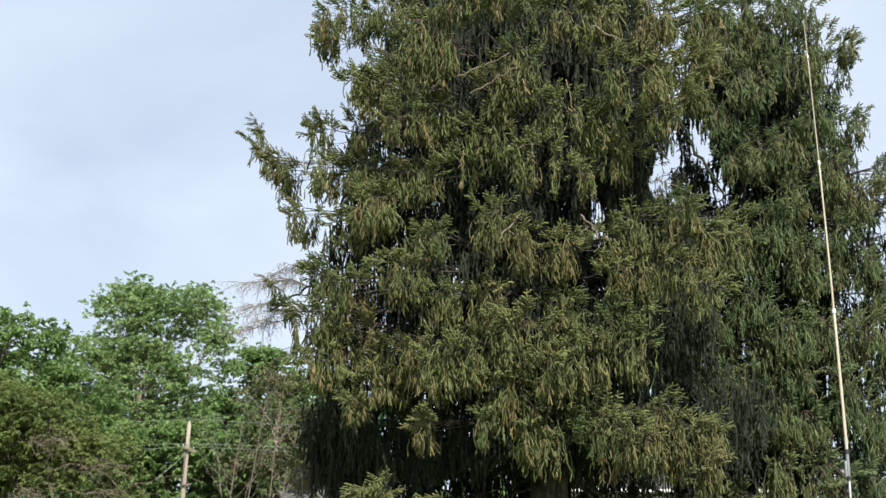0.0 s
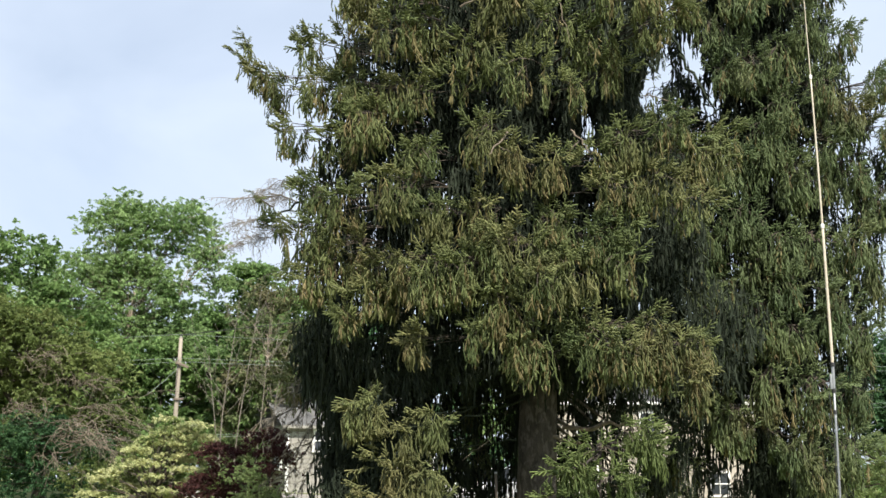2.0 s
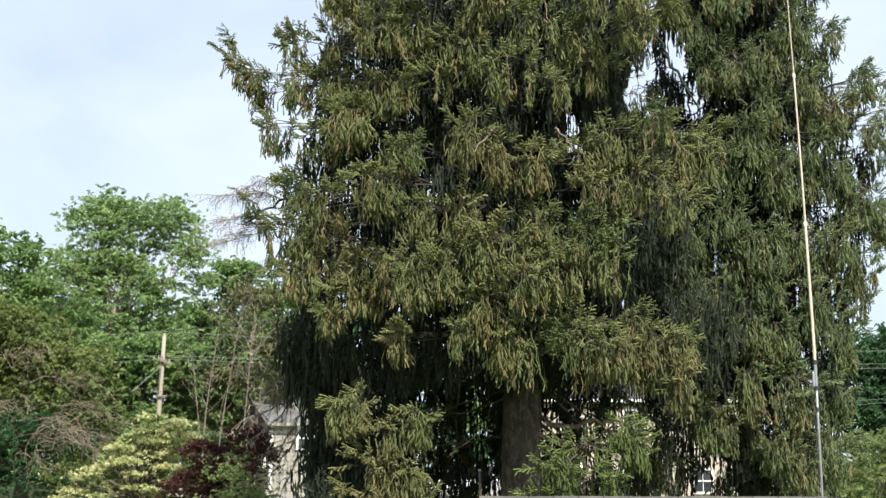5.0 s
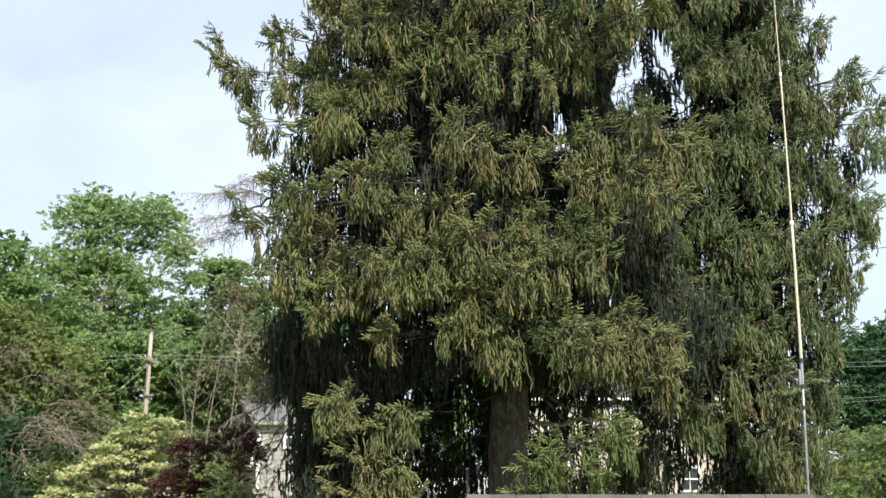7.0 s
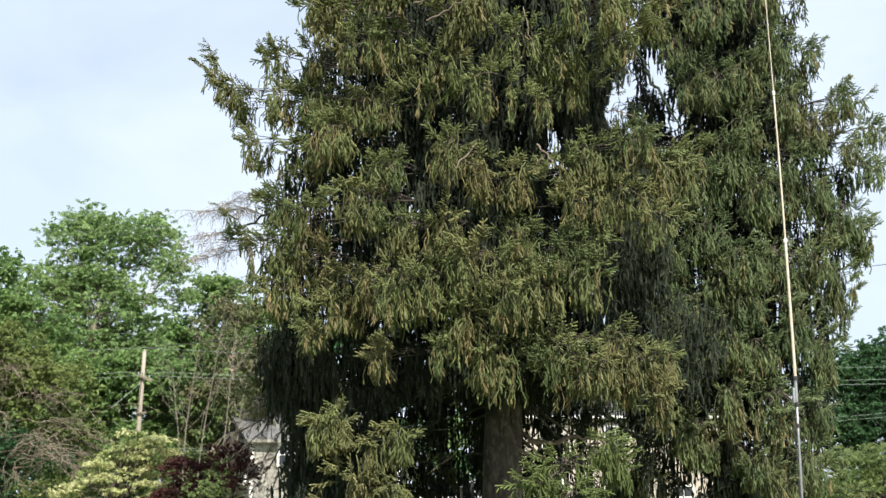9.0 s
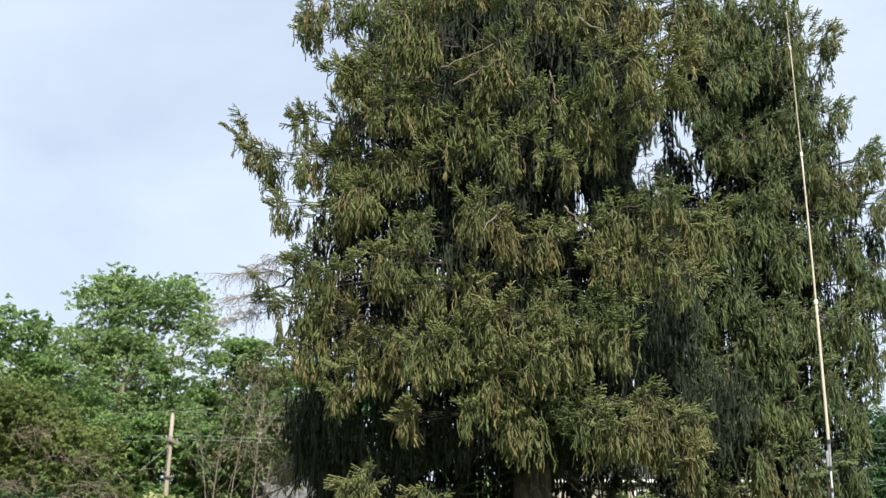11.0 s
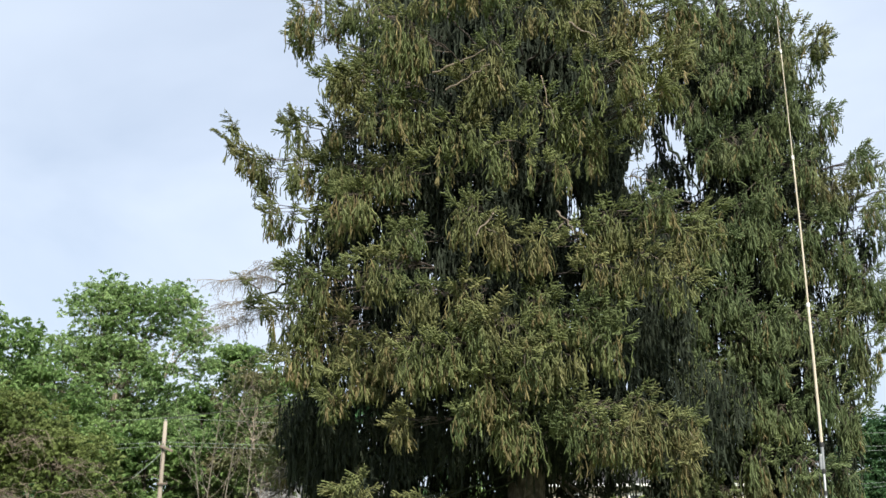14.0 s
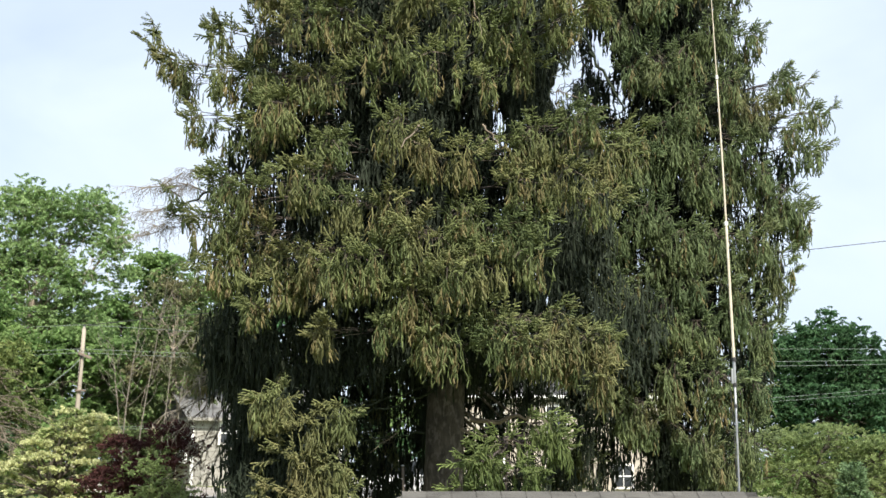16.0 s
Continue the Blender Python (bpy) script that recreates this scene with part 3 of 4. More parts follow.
        tri_part("inner_thicket", v, f, INNER_SHADE, self.tree, "inner crown twigs with shade in their dark colour", "stuff")

    def finish(self, needles, old_needles):
        r = self.r
        for k, (name, mat, label) in enumerate((("foliage", needles, "drooping olive-green needle foliage"), ("old_foliage", old_needles, "brownish hanging strings of old shoots and cones"))):
            out = []
            rows = np.vstack(self.strings[k])
            world_p = rows[:, :3] + self.foot
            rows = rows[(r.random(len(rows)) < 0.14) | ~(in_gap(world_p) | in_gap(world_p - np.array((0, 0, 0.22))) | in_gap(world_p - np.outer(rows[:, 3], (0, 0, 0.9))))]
            size = np.clip(np.searchsorted((0.33, 0.52, 0.74), rows[:, 3]), 0, 3)
            kind = r.integers(0, 4, len(rows))
            t = r.random(len(rows)) * 2 * np.pi
            turn = np.zeros((len(rows), 3, 3))
            turn[:, 0, 0], turn[:, 0, 1], turn[:, 1, 0], turn[:, 1, 1], turn[:, 2, 2] = np.cos(t), -np.sin(t), np.sin(t), np.cos(t), 1
            turn[:, 0, 2], turn[:, 1, 2] = r.normal(0, 0.09, len(rows)), r.normal(0, 0.09, len(rows))
            turn *= r.uniform(0.85, 1.15, len(rows))[:, None, None]
            for a in range(4):
                for b in range(4):
                    g = (size == a) & (kind == b)
                    if g.any():
                        out.append(scatter(STRINGS[a][b], rows[g, :3], turn[g]))
            if self.sprays[k]:
                rows = np.vstack(self.sprays[k])
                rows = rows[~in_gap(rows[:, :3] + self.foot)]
                d = rows[:, 3:6] / np.linalg.norm(rows[:, 3:6], axis=1)[:, None]
                side = np.cross(np.array([[0, 0, 1.0]]), d)
                side /= np.linalg.norm(side, axis=1)[:, None] + 1e-9
                turn = np.stack([d, side, np.cross(d, side)], 2) * rows[:, 6][:, None, None]
                kind = r.integers(0, len(SPRAYS), len(rows))
                out += [scatter(SPRAYS[b], rows[kind == b, :3], turn[kind == b]) for b in range(len(SPRAYS))]
            v, f = join(out)
            tri_part(name, v, f, mat, self.tree, label, "stuff", smooth=True)
        v, f = join(self.twigs)
        tri_part("twig_mass", v, f, TWIG_BROWN, self.tree, "thin brown twigs", "stuff")
        if self.dead:
            v, f = join(self.dead)
            tri_part("dead_brush", v, f, TWIG_GREY, self.tree, "fine bare grey twigs", "stuff")

    def bare_limb(self, x0, z0, x1, z1, y, radius, mat, label, hairs=0, droop=0.25, thick=1.0):
        r = self.r
        a, b = np.array((x0, y + 0.15, z0)) - self.foot, np.array((x1, y - 0.15, z1)) - self.foot
        span = np.linalg.norm(b - a)
        u = np.linspace(0, 1, 9)[:, None]
        line = a + u * (b - a) + np.array((0, 0, 0.10 * span)) * (u - u * u) * 4 * (0.5 if hairs else r.uniform(-0.6, 0.6))
        line[1:-1] += r.normal(0, 0.012 + 0.012 * span, (7, 3))
        self.limb(line, [radius, radius * 0.85, radius * 0.45], mat, label)
        for k in range(int(hairs * span)):
            c = line[r.integers(2, 9)]
            w = np.linspace(0, 1, 5)[:, None]
            d = np.array((r.normal((x1 - x0) * 0.25, 0.25), r.normal(0, 0.2), r.normal(0.02, 0.10)))
            h = c + w * d + np.array((0, 0, -droop)) * w * w * r.uniform(0.3, 1.2)
            self.dead.append(tube(h, [0.006 * thick, 0.0025 * thick], 3))
            for e in range(4):
                s = h[r.integers(1, 5)]
                w3 = np.linspace(0, 1, 3)[:, None]
                self.dead.append(tube(s + w3 * np.array((r.normal(0, 0.06), r.normal(0, 0.06), -r.uniform(0.05, 0.22))), [0.0045 * thick, 0.002 * thick], 3))


def crown_side(z, right):
    """How far the main crown reaches from its trunk at a height."""
    zs = [3, 5, 7, 9, 11, 13, 15, 17, 20, 23, 26.5]
    return float(np.interp(z, zs, [3.6, 4.4, 5.2, 5.6, 5.4, 4.8, 4.2, 3.9, 2.9, 1.6, 0.3])) * (0.72 if right and z > 8 else 1.0)


def second_side(z, right):
    zs = [3, 5, 7, 9, 11, 12.5, 14, 16, 18, 21, 24]
    return float(np.interp(z, zs, [2.0, 2.4, 2.8, 3.2, 3.6, 3.5, 2.6, 1.9, 1.5, 0.9, 0.2]))


def inside(at, side, n, z0, z1, seed, reach=0.9, front=0.42):
    """Random points inside a crown, fewer low on the lawn side."""
    r = np.random.default_rng(seed)
    z, a = r.uniform(z0, z1, n), r.random(n) * 2 * np.pi
    s = np.array([side(h, math.cos(t) > 0) for h, t in zip(z, a)])
    q = s * np.sqrt(r.random(n)) * np.where(np.sin(a) < 0, reach * (front + (1 - front) * np.abs(np.cos(a))), reach)
    p = np.stack([at[0] + q * np.cos(a), at[1] + q * np.sin(a), z - 0.12 * q], 1)
    bare = (p[:, 2] < 5.8) & (p[:, 0] > -0.9) & ((p[:, 1] < 26.4) | (r.random(n) < np.where(p[:, 0] > 1.9, 0.45, 0.3)))
    return p[~bare]


def build_main_spruce():
    c = Crown(MAIN_AT, 26.5, "tall weeping spruce, olive-green needles and brown cones", 3)
    for rows in (UPPER, UPPER_SIDE, MIDDLE, MIDDLE_SIDE, LOWER):
        for x, z, half, hang in rows:
            c.bough(x, main_front(x) + c.r.uniform(-0.45, 0.45), z, half, hang, brown=0.42 if rows is LOWER else None)
    # shade by the trunk is put into the skirt limbs' dark colour
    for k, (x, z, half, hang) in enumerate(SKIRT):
        c.bough(x + 0.1, 22.6, z, half, hang, brown=0.0, rise=0.2, upturn=-0.05, wood=INNER_SHADE, short=k not in (2, 3))
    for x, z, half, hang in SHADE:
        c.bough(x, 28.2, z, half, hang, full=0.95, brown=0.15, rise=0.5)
    # the far side and the top, above the view
    for k in range(46):
        z = c.r.uniform(6.0, 17.0)
        a = c.r.uniform(0.15, 2.99)
        s = 0.92 * crown_side(z, math.cos(a) > 0)
        c.bough(MAIN_AT[0] + s * math.cos(a), MAIN_AT[1] + s * math.sin(a), z, 0.6, 0.9, full=0.28)
    for k in range(44):
        z = 17.4 + 8.6 * c.r.random()
        a = k * 2.4
        s = 0.9 * crown_side(z, math.cos(a) > 0)
        c.bough(MAIN_AT[0] + s * math.cos(a), MAIN_AT[1] + s * math.sin(a), z, 0.25 + 0.12 * s, 0.7, full=0.35)
    for x, z, l in ((-4.55, 12.35, 1.1), (-4.9, 12.9, 0.8), (-3.7, 12.9, 0.6), (-3.5, 13.1, 0.55), (-4.25, 11.95, 0.7), (-4.3, 9.3, 0.6), (-3.35, 15.5, 0.45)):
        c.leader(x, 25.8, z, l, -0.75 if z < 12.6 or z > 15 else -0.3)
    c.bough(-4.55, 25.8, 12.45, 0.38, 0.75, full=0.8, brown=0.4)
    c.bough(-4.15, 25.8, 12.2, 0.38, 0.9, full=0.8, brown=0.3)
    c.leader(-2.05, 24.0, 5.05, 0.5, 0.2)
    for row in PALE_LIMBS:
        c.bare_limb(*row, TWIG_TAN, "bare grey-brown dead limb")
    # limbs in the shade-dark colour instead of bark, to read as silhouettes
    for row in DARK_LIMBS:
        c.bare_limb(*row, INNER_SHADE, "bare limb darkened as if in shade")
    for row in DEAD_LIMBS:
        c.bare_limb(*row, TWIG_GREY, "bare grey dead limb", hairs=26)
    for row in BRUSH_LIMBS:
        c.bare_limb(*row, BARK, "dark drooping dead limb", hairs=14, droop=0.5, thick=1.7)
    # dark tufts low on the left stand in for boughs in shade
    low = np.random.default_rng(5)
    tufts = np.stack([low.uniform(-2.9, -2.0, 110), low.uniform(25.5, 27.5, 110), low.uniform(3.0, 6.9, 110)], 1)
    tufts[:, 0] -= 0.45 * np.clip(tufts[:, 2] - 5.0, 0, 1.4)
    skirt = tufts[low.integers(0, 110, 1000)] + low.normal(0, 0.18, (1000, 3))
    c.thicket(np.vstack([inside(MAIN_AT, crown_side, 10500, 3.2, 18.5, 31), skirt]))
    c.finish(NEEDLES, OLD_NEEDLES)


def build_second_spruce():
    c = Crown(SECOND_AT, 24.0, "slimmer bluish-green weeping spruce behind the antenna", 11, girth=0.6)
    for rows in (SECOND_UPPER, SECOND_MIDDLE, SECOND_LOWER):
        for x, z, half, hang in rows:
            c.bough(x, second_front(x) + c.r.uniform(-0.2, 0.3), z, half, hang, brown=0.16 + 0.2 * noise.noise((x, z, 4.0)), upturn=0.5)
    for k in range(30):
        z = c.r.uniform(5.0, 16.0)
        a = c.r.uniform(0.2, 2.94)
        s = 0.85 * second_side(z, True)
        c.bough(SECOND_AT[0] + s * math.cos(a), SECOND_AT[1] + s * math.sin(a), z, 0.5, 0.9, full=0.28)
    for k in range(34):
        z = 16.6 + 7.0 * c.r.random()
        a = k * 2.4
        s = 0.9 * second_side(z, True)
        c.bough(SECOND_AT[0] + s * math.cos(a), SECOND_AT[1] + s * math.sin(a), z, 0.25 + 0.12 * s, 0.7, full=0.35)
    for x, z, l in ((9.2, 14.3, 0.6), (9.75, 13.25, 0.7), (10.2, 12.85, 0.8), (10.75, 12.15, 0.8), (10.75, 11.3, 0.6), (9.0, 16.0, 0.7), (8.5, 14.6, 0.5), (9.75, 8.1, 0.6), (9.6, 7.5, 0.5), (9.95, 8.8, 0.5), (10.3, 9.9, 0.5)):
        c.leader(x, 28.8, z, l, 0.7)
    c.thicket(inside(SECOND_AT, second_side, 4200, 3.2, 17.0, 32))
    c.finish(NEEDLES_BLUE, OLD_NEEDLES)


def build_young_spruce():
    """A small spruce with fresh green level sprays, moved before the trunk into sunlight."""
    at = on_ground(2.3, 22.1)
    c = Crown(at, 4.4, "young spruce with fresh green sprays under the big one", 15, girth=0.16)
    for x, z, half, hang in YOUNG:
        c.bough(x, 21.7, z, half, hang * 0.8, full=0.75, upturn=0.1, brown=0.0)
        c.bough(x + 0.1, 22.2, z - 0.15, half, hang * 0.8, full=0.5, upturn=0.1, brown=0.05)
    c.finish(NEEDLES_FRESH, OLD_NEEDLES)


def on_ground(x, y):
    return (x, y, ground_z(x, y))


build_main_spruce()
build_second_spruce()
build_young_spruce()


# ---- broadleaved trees and shrubs ----
def make_leaf(fold=0.18):
    v = np.array([(0, 0, 0), (0.45, 0.28, fold), (1, 0, -0.08), (0.45, -0.28, fold)])
    return v, np.array([(0, 1, 2), (0, 2, 3)])


def make_rosette(seed, n=9, droop=0.5):
    """Leaves radiating from a twig end and drooping: a unit wide."""
    r = np.random.default_rng(seed)
    out = []
    v, f = make_leaf()
    for i in range(n):
        a = i * 6.283 / n + r.normal(0, 0.25)
        dip = -droop * r.uniform(0.3, 1.3)
        m = np.array(pose(0, 0, 0, r.uniform(-25, 25), math.degrees(-dip) * 0.7, math.degrees(a)).to_3x3())
        out.append(((v * r.uniform(0.35, 0.6)) @ m.T + r.normal(0, 0.06, 3), f))
    return join(out)


ROSETTES = [make_rosette(s, 8 + s % 4, 0.3 + 0.12 * s) for s in range(6)]


def broadleaf(name, label, category, at, trunk_h, lobes, leaf, bark, seed, clumps=220, leaves=14, leaf_size=0.45,
              clump_r=0.6, trunk_r=0.18, flat=0.55, shell=0.45, group="", twig_r=0.02):
    """lobes: (x, y, z, rx, ry, rz) from the foot. Limbs run to the lobes, twigs to clumps of leaves."""
    r = np.random.default_rng(seed)
    tree = thing(name, at, label, category, group)
    fork = np.array((0, 0, trunk_h))
    hs = np.linspace(0, 1, 7)[:, None]
    bow = np.stack([0.05 * trunk_h * np.sin(hs[:, 0] * 3), 0.03 * trunk_h * np.sin(hs[:, 0] * 4 + 1), 0 * hs[:, 0]], 1) * (hs * (1 - hs) * 4)
    v, f = tube(hs * fork + bow, [trunk_r * 1.3, trunk_r, trunk_r * 0.8], 9)
    tri_part("trunk", v, f, bark, tree, smooth=True)
    vol = np.array([l[3] * l[4] * l[5] for l in lobes])
    share = np.maximum(1, (clumps * vol / vol.sum()).astype(int))
    at_, size_ = [], []
    wood = []
    for (x, y, z, rx, ry, rz), k in zip(lobes, share):
        c = np.array((x, y, z))
        start = fork * r.uniform(0.55, 1.0)
        mid = (start + c) / 2 + r.normal(0, 0.12 * np.linalg.norm(c - start) + 0.01, 3)
        u = np.linspace(0, 1, 9)[:, None]
        line = (1 - u) ** 2 * start + 2 * u * (1 - u) * mid + u ** 2 * (c + (0, 0, rz * 0.35))
        v, f = tube(line, [trunk_r * 0.6, trunk_r * 0.4, trunk_r * 0.12], 6)
        tri_part("limb", v, f, bark, tree)
        for i in range(k):
            d = r.normal(size=3)
            d /= np.linalg.norm(d)
            if d[2] < -0.3 and r.random() < 0.5:
                d[2] = -d[2]
            rad = (shell + (1 - shell) * r.random() ** 0.6) * r.uniform(0.88, 1.1)
            p = c + d * rad * np.array((rx, ry, rz))
            if noise.noise(Vector(p) * (0.9 / clump_r) * 0.5 + Vector((seed * 3.1, 0, 0))) < -0.30:
                continue
            if r.random() < 0.45:
                u2 = np.linspace(0, 1, 5)[:, None]
                s = line[r.integers(4, 9)]
                b = (s + p) / 2 + (0, 0, 0.12 * np.linalg.norm(p - s))
                wood.append(tube((1 - u2) ** 2 * s + 2 * u2 * (1 - u2) * b + u2 ** 2 * p, [twig_r, twig_r * 0.3], 3))
            n = max(2, int(leaves * r.uniform(0.6, 1.4)))
            q = p + r.normal(size=(n, 3)) * np.array((clump_r, clump_r, clump_r * flat)) * 0.5
            at_.append(q)
            size_.append(np.full(n, leaf_size) * r.uniform(0.65, 1.25, n))
    if wood:
        v, f = join(wood)
        tri_part("twig_mass", v, f, bark, tree, kind="stuff")
    q, s = np.vstack(at_), np.concatenate(size_)
    n = len(q)
    t = r.random(n) * 6.283
    tx, ty = r.normal(0, 0.38, n), r.normal(0, 0.38, n)
    turn = np.zeros((n, 3, 3))
    ct, st = np.cos(t), np.sin(t)
    turn[:, 0, 0], turn[:, 0, 1], turn[:, 1, 0], turn[:, 1, 1] = ct, -st, st, ct
    turn[:, 2, 0], turn[:, 2, 1], turn[:, 2, 2] = tx, ty, 1
    turn[:, 0, 2], turn[:, 1, 2] = -tx * ct + ty * st, -tx * st - ty * ct
    turn *= s[:, None, None]
    kind = r.integers(0, len(ROSETTES), n)
    v, f = join([scatter(ROSETTES[k], q[kind == k], turn[kind == k]) for k in range(len(ROSETTES))])
    tri_part("crown", v, f, leaf, tree, kind="stuff")
    return tree


broadleaf("walnut_tree", "tall airy tree with fresh green compound leaves", "tree", on_ground(-17.5, 62), 8.0,
          [(-2.6, 0, 9.8, 2.6, 2.6, 2.2), (-0.9, 0, 13.2, 1.9, 2.3, 1.8), (2.0, 0.5, 13.2, 2.0, 2.4, 1.6), (3.3, 0, 10.4, 1.8, 2.2, 2.2),
           (0.5, 0, 12.4, 1.9, 2.2, 2.2), (0.4, -0.5, 9.5, 2.6, 2.4, 2.4), (-4.8, 0.4, 9.4, 1.8, 2, 1.2), (0.6, 0, 6.2, 4.4, 2.4, 2.6)],
          LEAF_TALL, BARK_PALE, 21, clumps=1150, leaves=11, leaf_size=0.30, clump_r=0.75, trunk_r=0.2, flat=0.28)
broadleaf("tree", "round-topped bright green tree behind the utility pole", "tree", on_ground(-13.0, 72), 6.0,
          [(0, 0, 11.6, 1.9, 2.2, 1.8), (-2.4, 0, 8.0, 2.6, 2.2, 2.4), (2.4, 0, 8.6, 2.4, 2.2, 2.6), (0, 0, 4.0, 4.4, 2.4, 3.2)],
          LEAF_MID, BARK_DARK, 22, clumps=800, leaves=9, leaf_size=0.55, clump_r=0.8)
broadleaf("tree", "bright green leafy tree filling in behind the wires", "tree", on_ground(-14.6, 57), 3.0,
          [(0, 0, 5.2, 2.0, 1.8, 1.6), (2.6, 0, 4.6, 2.0, 1.8, 1.8), (-2.8, 0, 4.8, 2.2, 1.8, 2.0), (0.8, 0, 1.6, 5.0, 1.8, 2.2)],
          LEAF_MID, BARK_DARK, 23, clumps=640, leaves=9, leaf_size=0.45, clump_r=0.6)
broadleaf("tree", "leafy green tree closing the gap by the house", "tree", on_ground(-11.2, 65), 3.0,
          [(0, 0, 7.0, 2.4, 1.8, 2.0), (2.4, 0, 5.4, 2.2, 1.8, 2.4), (-1.6, 0, 4.0, 2.4, 1.8, 2.4), (2.0, 0, 2.0, 4.0, 1.8, 2.2)],
          LEAF_MID, BARK_DARK, 38, clumps=600, leaves=8, leaf_size=0.5, clump_r=0.7)
broadleaf("tree", "slender half-bare tree draped in greyish vines", "tree", on_ground(-9.4, 56), 6.0,
          [(0, 0, 7.4, 1.6, 1.2, 2.2), (1.6, 0, 5.6, 1.5, 1.2, 2.4), (-1.2, 0, 4.2, 1.4, 1.2, 2.2), (-1.6, 0, 1.6, 1.8, 1.4, 2.0)],
          LEAF_GREY, BARK_PALE, 24, clumps=330, leaves=10, leaf_size=0.30, clump_r=0.6, trunk_r=0.06)
olive_tree = broadleaf("tree", "large dark olive tree with bare arching twigs", "tree", on_ground(-13.4, 38), 2.6,
          [(-0.6, 0, 4.6, 2.2, 2, 1.6), (1.2, -0.3, 3.6, 1.9, 1.6, 1.5), (-2.4, 0, 5.0, 2.4, 2, 1.9), (1.8, 0, 2.2, 1.6, 1.4, 1.0), (-2.0, -0.3, 2.6, 2.0, 1.4, 1.2)],
          LEAF_OLIVE, BARK_DARK, 25, clumps=900, leaves=10, leaf_size=0.23, clump_r=0.42)
broadleaf("tree", "leafy mid-green tree beyond the olive one", "tree", on_ground(-18.6, 47), 4.0,
          [(0, 0, 8.2, 2.2, 2, 2.0), (2.4, 0, 5.8, 2.2, 2, 2.0), (-1.8, 0, 6, 2.4, 2, 2.6), (1.0, 0, 2.4, 3.6, 2, 2.6)],
          LEAF_MID, BARK_DARK, 26, clumps=560, leaves=9, leaf_size=0.40, clump_r=0.6)
for i, x in enumerate((-26, -20.5, -14.5, -3, 2.5, 16, 21, 26)):
    broadleaf("bush", "rounded green bush in the hedge by the houses", "bush", on_ground(x, 53 + 11 * (-5 < x < 5)), 1.0,
              [(-1.3, 0, 1.6, 1.8, 1.2, 1.3), (1.3, 0, 1.5, 1.8, 1.2, 1.4), (0, -0.3, 0.7, 2.8, 1.2, 1.0)],
              (LEAF_OLIVE, LEAF_DARK, LEAF_MID)[i % 3], BARK_DARK, 80 + i, clumps=130, leaves=8, leaf_size=0.35, clump_r=0.5, trunk_r=0.06, group="hedge by the houses")
plate_rng = random.Random(8)
PLATES = []
for k in range(34):
    h = 0.9 + 2.3 * (k / 33) ** 0.9
    reach = 1.75 - 0.42 * h + 0.25 * math.sin(k)
    a = k * 2.4
    PLATES.append((0.8 * (h - 2.0) + reach * math.cos(a), 0.6 * reach * math.sin(a) - 0.2, h, plate_rng.uniform(0.28, 0.5), 0.38, plate_rng.uniform(0.06, 0.11)))
broadleaf("dogwood", "flowering dogwood with flat layers of cream bracts", "dogwood tree", on_ground(-8.8, 34), 1.5, PLATES,
          BRACTS, BARK_DARK, 27, clumps=300, leaves=11, leaf_size=0.13, clump_r=0.30, trunk_r=0.06, flat=0.22, twig_r=0.008)
broadleaf("dogwood", "low leafy skirt of the dogwood thicket", "dogwood tree", on_ground(-8.8, 35.2), 1.2,
          [(0.2, 0, 2.2, 1.3, 0.6, 0.5), (-1.6, 0, 1.4, 1.4, 0.6, 0.6), (0.6, 0, 0.9, 1.8, 0.6, 0.7)],
          LEAF_OLIVE, BARK_DARK, 37, clumps=190, leaves=9, leaf_size=0.15, clump_r=0.4, trunk_r=0.05, flat=0.3, twig_r=0.01)
# added shrub: its darker leaf colour stands in for shade below the tree
broadleaf("shrub", "shrub under the olive tree, deep green to stand for shade", "shrub", on_ground(-11.7, 36.2), 1.2,
          [(0, 0, 2.0, 1.0, 0.8, 0.9), (-1.3, 0, 2.2, 1.3, 0.8, 1.3), (0.6, 0, 0.9, 1.1, 0.7, 0.8), (-1.2, 0, 0.8, 1.5, 0.8, 0.8), (-2.4, 0, 1.6, 1.2, 0.8, 1.4)],
          LEAF_DARK, BARK_DARK, 39, clumps=330, leaves=9, leaf_size=0.17, clump_r=0.4, trunk_r=0.04, twig_r=0.008)
broadleaf("japanese_maple", "dark maroon Japanese maple", "maple tree", on_ground(-6.15, 32), 1.4,
          [(0.75, 0, 2.95, 0.55, 0.7, 0.36), (1.1, 0, 2.45, 0.5, 0.7, 0.5), (-0.35, 0, 2.6, 0.6, 0.7, 0.32), (0.2, 0, 2.05, 0.9, 0.8, 0.4), (-0.8, 0, 1.7, 0.6, 0.7, 0.4), (0.1, 0, 1.3, 1.2, 0.8, 0.6)],
          LEAF_RED, BARK_DARK, 28, clumps=300, leaves=12, leaf_size=0.13, clump_r=0.3, flat=0.35, trunk_r=0.05, twig_r=0.008)
broadleaf("shrub", "light green leafy shrub before the red maple", "shrub", on_ground(-5.2, 28.5), 1.2,
          [(0, 0, 2.4, 0.45, 0.5, 0.45), (0.3, 0, 1.9, 0.65, 0.6, 0.5), (-0.4, 0, 1.6, 0.6, 0.6, 0.5), (0, 0, 1.0, 0.8, 0.6, 0.6)],
          LEAF_PALE, BARK_DARK, 29, clumps=190, leaves=8, leaf_size=0.14, clump_r=0.28, trunk_r=0.03, twig_r=0.006)
